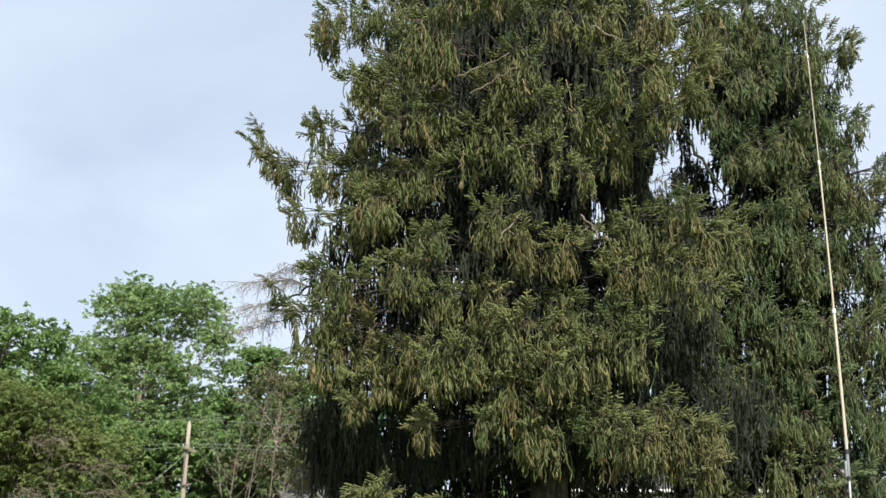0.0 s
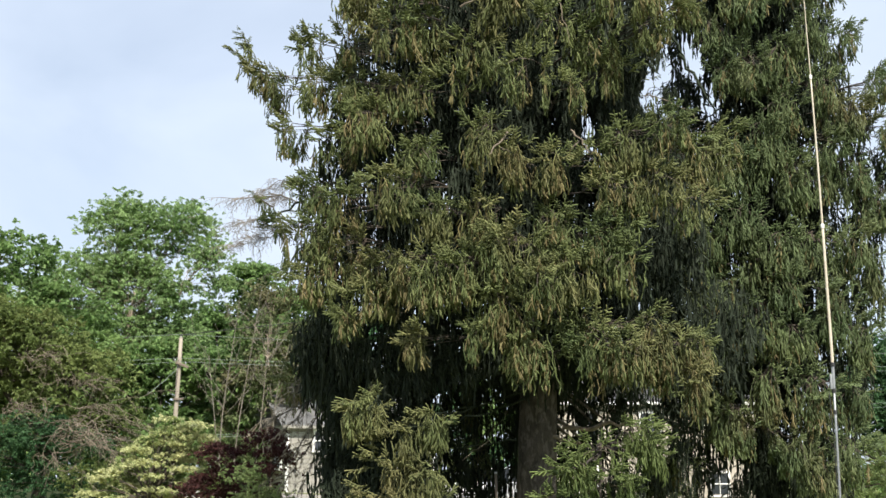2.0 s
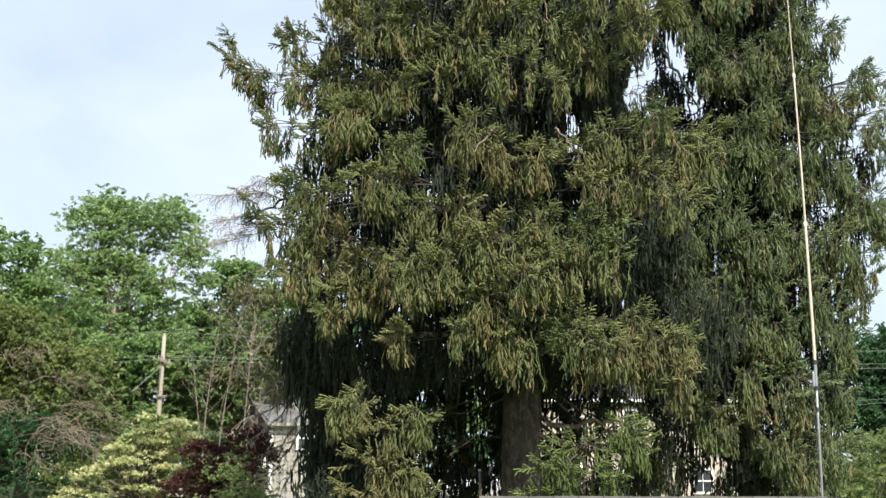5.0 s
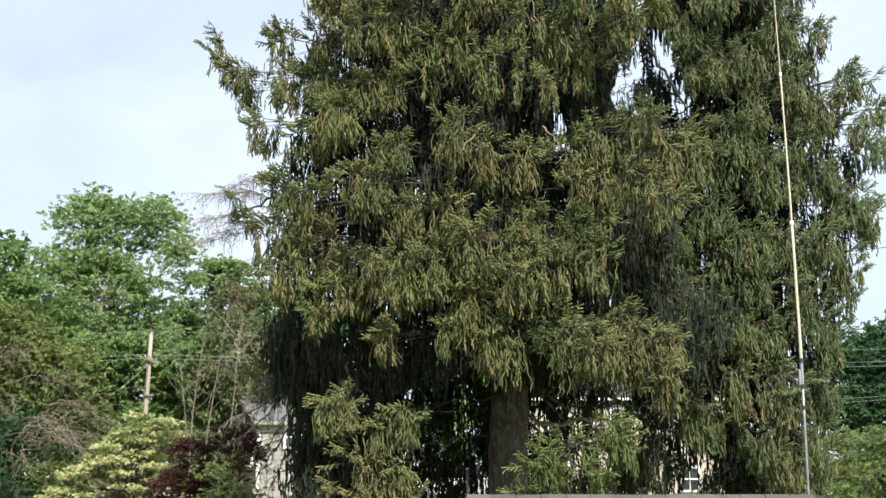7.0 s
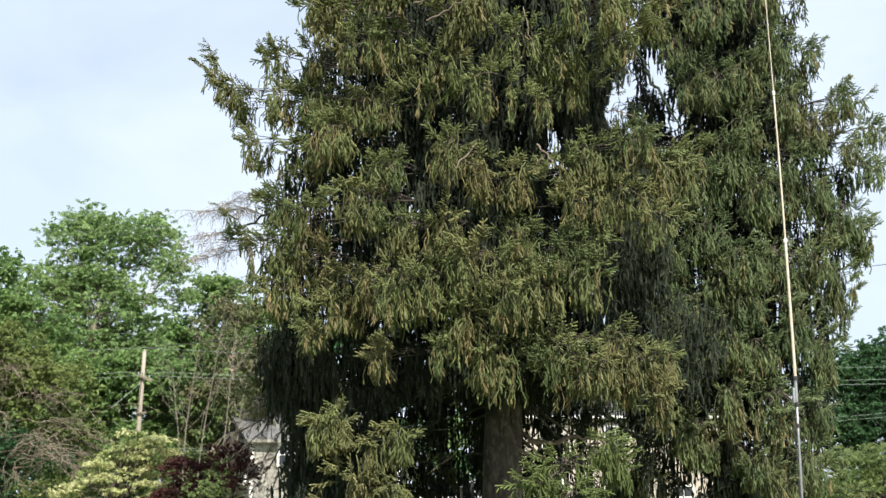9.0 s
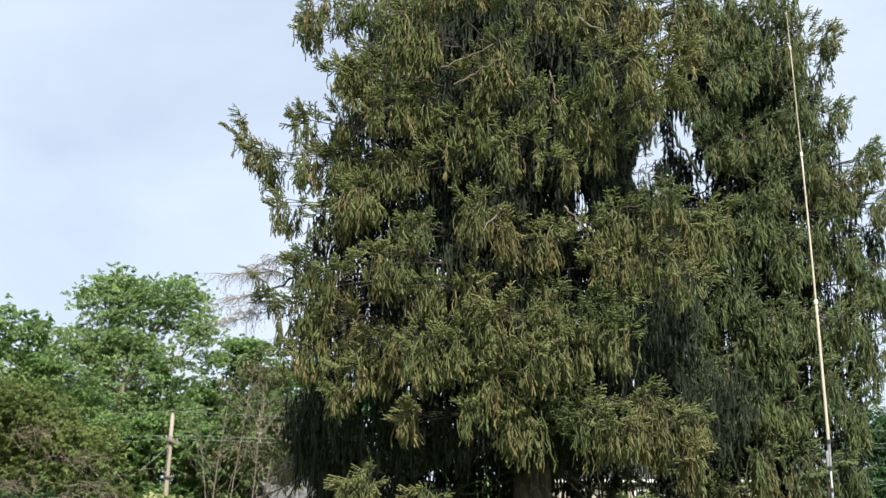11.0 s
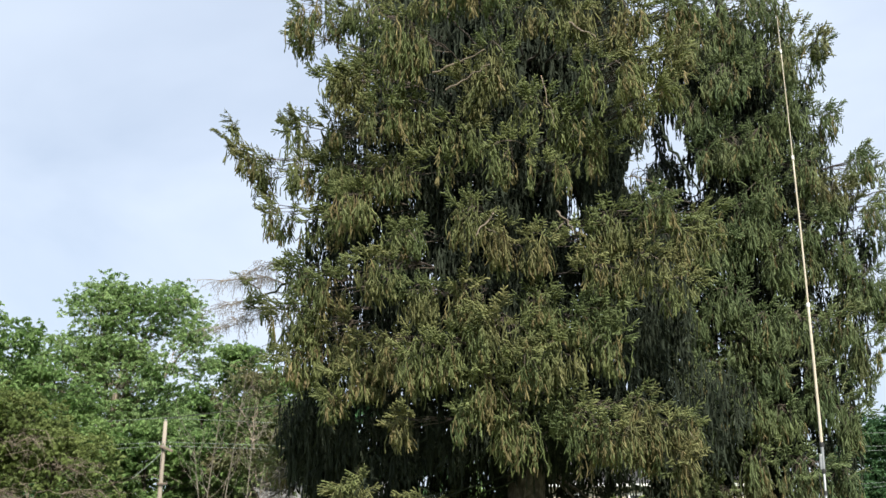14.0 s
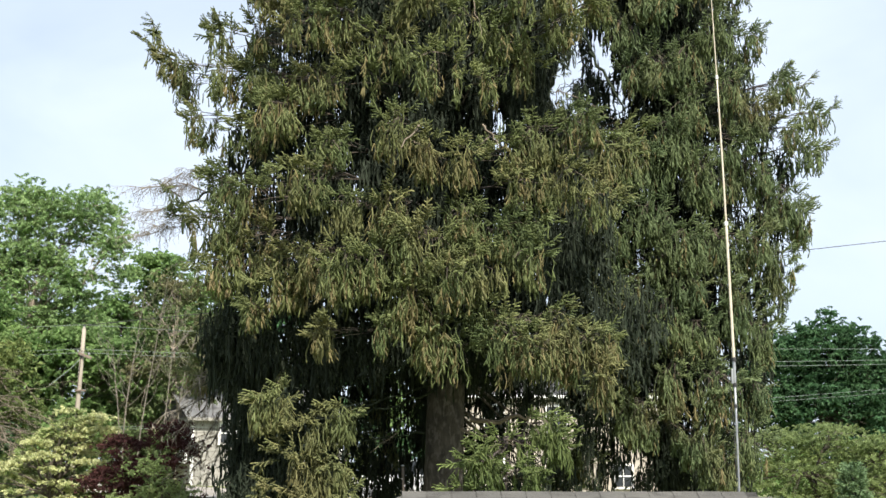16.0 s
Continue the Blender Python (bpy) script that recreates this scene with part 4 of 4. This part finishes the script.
broadleaf("maple_tree", "broad deep green maple crossed by power lines", "maple tree", on_ground(24.5, 66), 4.5,
          [(0, 0, 7.8, 3.2, 2.5, 2.4), (-2.6, 0, 6.3, 2.8, 2.4, 2.6), (2.8, 0, 6.0, 2.8, 2.4, 2.6), (0, -1, 4.0, 5.0, 2.4, 2.6)],
          LEAF_DARK, BARK_DARK, 30, clumps=820, leaves=10, leaf_size=0.42, clump_r=0.7)
broadleaf("acacia_tree", "low spreading tree with pale feathery leaves", "tree", on_ground(14.6, 41), 1.6,
          [(-1.8, 0, 2.6, 1.6, 1.3, 0.8), (0.8, 0, 2.8, 1.8, 1.3, 0.7), (2.6, 0, 2.2, 1.6, 1.3, 0.9), (-0.6, -0.4, 1.4, 2.2, 1.3, 0.8), (1.8, -0.4, 0.9, 2.2, 1.3, 0.9)],
          LEAF_PALE, BARK_DARK, 31, clumps=430, leaves=13, leaf_size=0.16, clump_r=0.55, flat=0.2, trunk_r=0.12)
broadleaf("shrub", "brownish green shrub at the lawn's edge", "shrub", on_ground(15.6, 34), 1.4,
          [(0, 0, 2.4, 0.9, 0.8, 1.0), (0.2, 0, 1.2, 1.1, 0.9, 1.0)], LEAF_GREY, BARK_DARK, 32, clumps=200, leaves=9, leaf_size=0.18, clump_r=0.35, trunk_r=0.05)
# the woods that close the view
for i, (x, y, h, w) in enumerate(((-34, 70, 14, 6), (-26, 78, 11, 6), (-6, 88, 12.5, 7), (4, 92, 11, 7), (14, 90, 9, 7), (33, 74, 9, 7), (42, 70, 11, 7), (-42, 60, 12, 7))):
    broadleaf("tree", "distant leafy green tree in the wood", "tree", on_ground(x, y), h * 0.4,
              [(0, 0, h * 0.8, w * 0.5, 3, h * 0.2), (-w * 0.4, 0, h * 0.5, w * 0.5, 3, h * 0.3), (w * 0.4, 0, h * 0.5, w * 0.5, 3, h * 0.3), (0, 0, h * 0.25, w * 0.8, 3, h * 0.28)],
              (LEAF_MID, LEAF_OLIVE, LEAF_DARK)[i % 3], BARK_DARK, 50 + i, clumps=170, leaves=8, leaf_size=0.95, clump_r=1.1, group="wood behind the houses")


def bare_tree(at, height, seed, lean=0.0):
    """A slender dead tree: a stem and forking branches."""
    r = np.random.default_rng(seed)
    tree = thing("bare_tree", at, "slender bare grey dead tree among the vines", "tree", "dead saplings")
    u = np.linspace(0, 1, 9)
    stem = np.stack([lean * u * u + 0.1 * np.sin(u * 5 + seed), 0 * u, height * u], 1)
    v, f = tube(stem, [0.028, 0.020, 0.006], 6)
    tri_part("stem", v, f, TWIG_GREY, tree)
    for k in range(17):
        q = r.uniform(0.35, 0.95)
        c = np.array([np.interp(q, u, stem[:, i]) for i in range(3)])
        n = r.uniform(0.8, 2.2)
        sgn = r.choice((-1, 1))
        w = np.linspace(0, 1, 7)[:, None]
        p = c + w * np.array((sgn * n * r.uniform(0.15, 0.6), r.uniform(-0.4, 0.4), n * r.uniform(0.6, 0.95))) + np.cumsum(r.normal(0, 0.03, (7, 3)), 0) + np.array((sgn * 0.25, 0, -0.15)) * w * (1 - w) * n
        v, f = tube(p, [0.010, 0.004], 4)
        tri_part("branch", v, f, TWIG_GREY, tree)


for k, (x, h, lean) in enumerate(((-10.9, 8.4, 0.5), (-10.3, 8.9, 0.9), (-9.5, 7.6, 0.6), (-11.4, 6.0, -0.3), (-9.0, 6.8, 0.9))):
    bare_tree(on_ground(x, 53.5 + 0.3 * k), h, 60 + k, lean)


def brushwood(parent, at, n, reach, seed, droop=1.0):
    """A tangle of bare grey twigs arching out of a tree and down."""
    r = np.random.default_rng(seed)
    out = []
    at = np.array(at) - np.array(parent.location)
    for k in range(n):
        a = r.normal(-0.3, 0.8)
        l = reach * r.uniform(0.4, 1.0)
        w = np.linspace(0, 1, 10)[:, None]
        p = w * np.array((math.cos(a) * l, math.sin(a) * l * 0.5, 0.7 * l)) + w ** 2 * np.array((r.normal(0.1, 0.3) * l, 0, -r.uniform(0.6, 1.5) * l * droop))
        p = at + r.normal(0, 0.14 * reach, 3) + p + np.cumsum(r.normal(0, 0.05, (10, 3)), 0) * l
        out.append(tube(p, [0.015, 0.005], 3))
        for e in range(5):
            c = p[r.integers(3, 10)]
            d = np.array((r.normal(0.3, 0.5), r.normal(0, 0.3), r.normal(-0.35, 0.4))) * 0.55
            out.append(tube(c + np.linspace(0, 1, 4)[:, None] * d, [0.007, 0.003], 3))
    v, f = join(out)
    tri_part("brushwood", v, f, TWIG_TAN, parent, "tangle of bare grey arching twigs", "stuff")


brushwood(olive_tree, (-11.7, 35.0, 4.6), 46, 2.8, 5, 0.85)
brushwood(olive_tree, (-13.0, 36.2, 6.9), 12, 1.1, 6, 0.6)
brushwood(olive_tree, (-11.9, 36.4, 6.3), 12, 1.0, 8, 0.7)
brushwood(olive_tree, (-13.6, 36.0, 5.4), 10, 1.1, 9, 0.7)


# ---- utility pole and lines ----
def cylinder(x, y, z0, z1, r0, r1, sides=12):
    return tube([(x, y, z0), (x, y, (z0 + z1) / 2), (x, y, z1)], [r0, (r0 + r1) / 2, r1], sides)


def utility_pole():
    x, y = -12.06, 50.0
    g = ground_z(x, y)
    pole = thing("utility_pole", (x, y, g), "weathered pale wooden utility pole with short arms", "utility pole")
    top = 9.2 - g
    v, f = tube([(-0.16, 0, -0.3), (-0.06, 0, top / 2), (0.03, 0, top)], [0.108, 0.096, 0.080], 12)
    tri_part("shaft", v, f, WOOD_GREY, pole, "bleached wooden shaft", smooth=True)
    arm = part("crossarm", box(-0.10, 0.48, -0.05, 0.05, -0.05, 0.05, 0.012), WOOD_DARK, pole, "short dark tilted arm")
    arm.matrix_basis = pose(-0.02, -0.16, top - 1.05, 0, 22, 0)
    part("bracket", box(-0.16, 0.26, -0.18, -0.10, top - 2.56, top - 2.49, 0.01), WOOD_DARK, pole, "small dark bracket")
    v, f = tube([(0.02, -0.14, top - 0.9), (-0.03, -0.14, top - 1.6), (-0.09, -0.14, top - 2.5)], [0.012, 0.012], 5)
    tri_part("ground_wire", v, f, BLACK, pole)
    for px, pz in ((0.03, top), (-0.14, top - 0.98), (0.30, top - 1.10)):
        v, f = tube([(px, -0.15 if pz < top else 0, pz), (px, -0.15 if pz < top else 0, pz + 0.05), (px, -0.15 if pz < top else 0, pz + 0.09)], [0.03, 0.036, 0.02], 8)
        tri_part("insulator", v, f, STEEL, pole, "small grey insulator", smooth=True)
    v, f = tube([(-0.05, -0.16, top - 1.3), (-0.5, -0.3, top - 1.8), (-1.15, -0.4, top - 2.35)], [0.013, 0.013], 5)
    tri_part("service_cable", v, f, WIRE, pole)


utility_pole()


def line(name, a, b, sag, r, mat, label, category="power line"):
    u = np.linspace(0, 1, 41)[:, None]
    p = (1 - u) * np.array(a) + u * np.array(b)
    p[:, 2] -= 4 * sag * (u * (1 - u))[:, 0]
    v, f = tube(p, [r, r], 5)
    ob = new(name, tri_mesh(name, v, f, mat, True))
    return tagged(ob, label, category, "lines on the utility poles")


PX, PY = -12.05, 49.85
for dz_l, z0, z1 in ((9.0, 9.33, 8.9), (8.1, 8.35, 8.6), (7.6, 8.20, 8.4), (4.9, 5.20, 8.0), (4.8, 5.12, 7.8)):
    line("power_line", (PX, PY, z0), (32, 50.5, z1), 0.5, 0.007 if z0 > 7 else 0.006, WIRE, "thin overhead line sagging towards the next pole")
    line("power_line", (-52, 49.5, dz_l), (PX, PY, z0), 0.5, 0.007 if z0 > 7 else 0.006, WIRE, "thin overhead line sagging towards the next pole")
line("overhead_cable", (PX, PY, 9.3), (40, 52, 15.85), 0.15, 0.016, BLACK, "dark cable rising across the sky")


# ---- shed ----
def shed():
    x0, x1, y, ridge, half, pitch = 0.30, 4.62, 15.0, 3.24, 1.8, 0.45
    ob = thing("shed", ((x0 + x1) / 2, y, 0), "low shed with a grey-brown shingled hip roof", "shed")
    cx = (x0 + x1) / 2
    a0, a1 = x0 - cx, x1 - cx
    ez = ridge - half * pitch
    part("wall", box(a0 - half + 0.2, a1 + half - 0.2, -half + 0.2, half - 0.2, 0, ez - 0.02), SIDING_GREY, ob, "pale boarded walls")
    bm = bmesh.new()
    lo = [bm.verts.new(c) for c in ((a0 - half, -half, ez), (a1 + half, -half, ez), (a1 + half, half, ez), (a0 - half, half, ez))]
    hi = [bm.verts.new(c) for c in ((a0, 0, ridge - 0.02), (a1, 0, ridge - 0.02))]
    for q in ((lo[0], lo[1], hi[1], hi[0]), (lo[2], lo[3], hi[0], hi[1]), (lo[1], lo[2], hi[1]), (lo[3], lo[0], hi[0]), (lo[3], lo[2], lo[1], lo[0])):
        bm.faces.new(q)
    roof = part("roof", bm, SHINGLE, ob, "weathered grey-brown shingle roof")
    for x in (a0 - half, a1 + half):
        part("fascia", box(x - 0.02, x + 0.02, -half, half, ez - 0.14, ez), WHITE, ob)
    for yy in (-half, half):
        part("fascia", box(a0 - half, a1 + half, yy - 0.02, yy + 0.02, ez - 0.14, ez - 0.004), WHITE, ob)
    r = random.Random(4)
    slope = math.degrees(math.atan(pitch))
    w, h = 0.30, 0.15
    tab = box(-w / 2 + 0.004, w / 2 - 0.004, 0, h * 1.25, 0, 0.012, 0.0)
    me = bpy.data.meshes.new("shingle")
    tab.to_mesh(me)
    tab.free()
    me.materials.append(SHINGLE)
    for row in range(12):
        d = row * h * math.cos(math.atan(pitch)) + 0.02
        n = int((a1 - a0 + 2 * d) / w)
        for k in range(n):
            s = new("shingle", me)
            s.parent = roof
            s.matrix_basis = pose(a0 - d + (k + 0.5 + 0.5 * (row % 2) * 0.9) * w, -d - h * 0.95, ridge - (d + h * 0.95) * pitch + 0.004, slope + r.uniform(1.2, 3.0), 0, r.uniform(-0.6, 0.6))
    for k in range(30):
        c = a0 + (k + 0.5) * (a1 - a0) / 30
        bm = bmesh.new()
        wv = (a1 - a0) / 60 - 0.001
        up = 0.012 + 0.0015 * (k % 2)
        pts = [(-wv, -0.13, -0.13 * pitch), (wv, -0.13, -0.13 * pitch), (-wv, 0, 0.004), (wv, 0, 0.004), (-wv, 0.13, -0.13 * pitch), (wv, 0.13, -0.13 * pitch)]
        vs = [bm.verts.new((px + c, py, ridge + pz + up)) for px, py, pz in pts]
        bm.faces.new((vs[0], vs[1], vs[3], vs[2]))
        bm.faces.new((vs[2], vs[3], vs[5], vs[4]))
        bmesh.ops.solidify(bm, geom=bm.faces[:], thickness=0.014)
        part("ridge_cap", bm, SHINGLE, roof)


shed()


# ---- antenna ----
def antenna():
    x, y = 5.065, 17.2
    g = ground_z(x, y)
    ob = thing("antenna_mast", (x, y, g), "tall cream fibreglass antenna on a grey steel mast", "antenna")
    ax = lambda z: -0.017 * max(0, z - 5.2) - 0.0042 * max(0, z - 7.2) ** 1.6

    def span(name, z0, z1, r0, r1, mat, label="", sides=12):
        zs = np.linspace(z0, z1, 8)
        v, f = tube([(ax(z), 0, z - g) for z in zs], [r0, r1], sides)
        return tri_part(name, v, f, mat, ob, label, smooth=True)

    span("mast", g - 0.3, 4.75, 0.0165, 0.0165, STEEL, "grey steel lower mast")
    span("base_sleeve", 4.72, 5.08, 0.023, 0.023, STEEL, "brighter metal sleeve")
    span("pole_section", 5.08, 7.07, 0.021, 0.018, FIBRE, "cream lower fibreglass section")
    span("pole_section", 7.07, 9.30, 0.0145, 0.011, FIBRE, "cream middle fibreglass section")
    span("pole_section", 9.30, 11.0, 0.008, 0.006, FIBRE, "thin cream upper section")
    span("whip", 11.0, 11.6, 0.006, 0.004, FIBRE, "thin whip")
    for z, r in ((5.08, 0.034), (4.72, 0.031), (4.42, 0.026), (7.07, 0.027), (9.30, 0.021), (11.0, 0.014)):
        span("collar", z - 0.025, z + 0.025, r, r, WHITE if z > 5.5 else BLACK, "clamp collar")
    part("matching_box", box(-0.05, -0.02, -0.02, 0.02, 4.74 - g, 4.95 - g, 0.006), STEEL, ob, "small grey matching unit")
    v, f = tube([(-0.07, 0, 4.72 - g), (-0.05, -0.03, 4.2 - g), (-0.03, -0.03, 2.5 - g)], [0.006, 0.006], 5)
    tri_part("feed_cable", v, f, BLACK, ob)


antenna()


# ---- houses ----
def window(parent, x, z0, w, h, y, turn=0.0):
    """A sash window whose face looks to -y, or turned about the upright."""
    o = new("window")
    o.parent = parent
    o.location, o.rotation_euler = (x, y, z0), (0, 0, radians(turn))
    for name, b in (("jamb", (-w / 2 - 0.1, -w / 2, -0.06, 0.04, -0.05, h + 0.1)), ("jamb", (w / 2, w / 2 + 0.1, -0.06, 0.04, -0.05, h + 0.1)),
                    ("head", (-w / 2, w / 2, -0.06, 0.04, h, h + 0.1)), ("sill", (-w / 2 - 0.14, w / 2 + 0.14, -0.1, 0.04, -0.12, -0.05)),
                    ("meeting_rail", (-w / 2, w / 2, -0.045, 0.02, h * 0.5 - 0.03, h * 0.5 + 0.03)), ("muntin", (-0.015, 0.015, -0.04, 0.01, 0, h))):
        part(name, box(*b, 0.006), WHITE, o)
    for zz in (0, h * 0.5):
        part("pane", box(-w / 2, w / 2, -0.02, 0.0, zz, zz + h * 0.5), GLASS, o)


def house(name, label, x, y, w, depth, eave, rise, wall_mat, gable_front, windows, siding_to, roof_mat, gutter_mat):
    g = ground_z(x, y)
    ob = thing(name, (x, y, g), label, "house")
    part("wall", box(-w / 2, w / 2, 0, depth, -0.5, eave), wall_mat, ob)
    bm = bmesh.new()
    o = 0.35
    if gable_front:
        pts = [(-w / 2 - o, eave - 0.1), (0, eave + rise), (w / 2 + o, eave - 0.1)]
        tri = bmesh.new()
        a = [tri.verts.new((px, yy, pz)) for yy in (0.0, depth) for px, pz in ((-w / 2, eave), (w / 2, eave), (0, eave + rise - 0.1))]
        for q in ((0, 1, 2), (3, 5, 4), (0, 2, 5, 3), (1, 4, 5, 2), (0, 3, 4, 1)):
            tri.faces.new([a[k] for k in q])
        part("gable", tri, wall_mat, ob)
        v = [bm.verts.new((px, yy, pz)) for yy in (-o, depth + o) for px, pz in pts]
        bm.faces.new((v[0], v[1], v[4], v[3]))
        bm.faces.new((v[1], v[2], v[5], v[4]))
    else:
        v = [bm.verts.new(c) for c in ((-w / 2 - o, -o, eave - 0.1), (w / 2 + o, -o, eave - 0.1), (w / 2 + o, depth / 2, eave + rise), (-w / 2 - o, depth / 2, eave + rise), (w / 2 + o, depth + o, eave - 0.1), (-w / 2 - o, depth + o, eave - 0.1))]
        bm.faces.new((v[0], v[1], v[2], v[3]))
        bm.faces.new((v[3], v[2], v[4], v[5]))
    bmesh.ops.solidify(bm, geom=bm.faces[:], thickness=0.14)
    part("roof", bm, roof_mat, ob, "shingle roof")
    if not gable_front:
        part("gutter", box(-w / 2 - o, w / 2 + o, -o - 0.1, -o, eave - 0.2, eave - 0.06, 0.02), gutter_mat, ob, "metal gutter")
    z = 0.0
    while z < siding_to:
        part("clapboard", box(-w / 2, w / 2, -0.03, 0.0, z + 0.012, z + 0.19), wall_mat, ob)
        z += 0.2
    for wx in (-w / 2, w / 2):
        part("corner_board", box(wx - 0.06, wx + 0.06, -0.05, 0.06, 0, eave), WHITE, ob)
    for wx, wz, ww, wh in windows:
        window(ob, wx, wz, ww, wh, -0.03)
    return ob


house("house", "cream sided two-storey house with white sash windows", 9.2, 60.0, 10.6, 8.0, 5.2, 2.2, SIDING, False,
      [(2.75, 0.75, 0.8, 1.0), (-3.6, 0.9, 0.9, 1.2), (2.7, 3.4, 0.8, 1.2), (-0.5, 3.4, 0.9, 1.2), (-3.6, 3.4, 0.9, 1.2)], 5.0, ROOF_DARK, WHITE)
grey_house = house("house", "pale grey sided house turned to the sun, with white trim", -4.95, 55.6, 7.0, 6.0, 3.1, 1.5, SIDING_GREY, False, [(-1.9, 2.0, 0.7, 0.8), (1.6, 2.0, 0.7, 0.8)], 3.0, ROOF_GREY, SIDING_GREY)
grey_house.rotation_euler = (0, 0, radians(25))
for yy in (1.2, 2.9, 4.6):
    window(grey_house, -3.53, 1.2, 0.75, 1.2, yy, -90)


# ---- yard things ----
def parked_car(x, y):
    g = ground_z(x, y)
    ob = thing("car", (x, y, g), "white parked car half hidden behind the spruce", "car")
    bm = bmesh.new()
    side = [(-2.2, 0.35), (-2.15, 0.75), (-1.4, 0.92), (1.5, 0.95), (2.2, 0.80), (2.25, 0.35)]
    a = [bm.verts.new((px, -0.85, pz)) for px, pz in side]
    b = [bm.verts.new((px, 0.85, pz)) for px, pz in side]
    bm.faces.new(a)
    bm.faces.new(b[::-1])
    for k in range(6):
        bm.faces.new((a[k], b[k], b[(k + 1) % 6], a[(k + 1) % 6]))
    bmesh.ops.recalc_face_normals(bm, faces=bm.faces[:])
    bmesh.ops.bevel(bm, geom=bm.edges[:], offset=0.06, segments=2, affect="EDGES")
    part("body", bm, CAR_PAINT, ob, "white painted body")
    bm = bmesh.new()
    top = [(-1.35, 0.93), (-0.75, 1.40), (0.85, 1.42), (1.45, 0.95)]
    a = [bm.verts.new((px, -0.74 if pz < 1 else -0.62, pz)) for px, pz in top]
    b = [bm.verts.new((px, 0.74 if pz < 1 else 0.62, pz)) for px, pz in top]
    bm.faces.new(a)
    bm.faces.new(b[::-1])
    for k in range(4):
        bm.faces.new((a[k], b[k], b[(k + 1) % 4], a[(k + 1) % 4]))
    bmesh.ops.recalc_face_normals(bm, faces=bm.faces[:])
    part("cabin_glass", bm, GLASS, ob, "dark cabin windows")
    part("roof", box(-0.72, 0.82, -0.62, 0.62, 1.405, 1.445, 0.015), CAR_PAINT, ob)
    for px in (-0.05, 0.45):
        part("pillar", box(px, px + 0.07, -0.72, -0.66, 0.94, 1.42), CAR_PAINT, ob)
    for wx in (-1.35, 1.4):
        for wy in (-0.80, 0.80):
            v, f = tube([(wx, wy - 0.1, 0.32), (wx, wy, 0.32), (wx, wy + 0.1, 0.32)], [0.32, 0.33, 0.32], 20)
            w = tri_part("wheel", v, f, BLACK, ob, "black tyre")
            v, f = tube([(wx, wy - 0.115, 0.32), (wx, wy - 0.10, 0.32)], [0.2, 0.21], 16)
            tri_part("rim", v, f, STEEL, w)


parked_car(0.9, 45.0)


def drum(x, y):
    g = ground_z(x, y)
    ob = thing("rain_barrel", (x, y, g), "pale plastic rain barrel by the drive", "barrel")
    v, f = tube([(0, 0, z) for z in (0, 0.12, 0.3, 0.55, 0.8, 0.95, 1.02)], [0.27, 0.30, 0.32, 0.33, 0.32, 0.29, 0.24], 20)
    tri_part("body", v, f, WHITE, ob, smooth=True)
    for z in (0.3, 0.72):
        v, f = tube([(0, 0, z - 0.03), (0, 0, z), (0, 0, z + 0.03)], [0.325, 0.345, 0.325], 20)
        tri_part("hoop", v, f, WHITE, ob, smooth=True)


drum(-3.3, 40.0)


def post(x, y):
    g = ground_z(x, y)
    ob = thing("fence_post", (x, y, g - 0.1), "grey leaning post beside the spruce trunk", "post")
    v, f = tube([(0.12, 0, 0), (0.05, 0, 1.8), (0, 0, 3.38)], [0.03, 0.028, 0.026], 8)
    tri_part("shaft", v, f, BARK_DARK, ob, smooth=True)
    part("cap", box(-0.03, 0.03, -0.03, 0.03, 3.37, 3.40, 0.008), STEEL, ob)


post(0.46, 23.6)


def sapling(x, y, h):
    """A small young spruce with short level sprays."""
    r = np.random.default_rng(70)
    ob = thing("spruce_sapling", on_ground(x, y), "small young bluish spruce on the lawn", "spruce tree")
    v, f = tube([(0, 0, 0), (0.02, 0, h / 2), (0, 0, h)], [0.05, 0.03, 0.006], 7)
    tri_part("trunk", v, f, BARK, ob)
    out = []
    for k in range(420):
        z = h * (0.12 + 0.86 * r.random() ** 0.8)
        reach = 0.75 * (1 - z / h) + 0.05
        a = r.random() * 6.283
        d = np.array((math.cos(a), math.sin(a), 0.35))
        d /= np.linalg.norm(d)
        sv = np.array((-math.sin(a), math.cos(a), 0))
        m = np.stack([d, sv, np.cross(d, sv)], 1) * r.uniform(0.25, 0.4)
        p = np.array((math.cos(a) * reach * r.uniform(0.2, 0.9), math.sin(a) * reach * r.uniform(0.2, 0.9), z))
        out.append(scatter(SPRAYS[k % len(SPRAYS)], p[None], m[None]))
    v, f = join(out)
    tri_part("foliage", v, f, NEEDLES_PALE, ob, kind="stuff")


sapling(13.05, 33.5, 2.6)
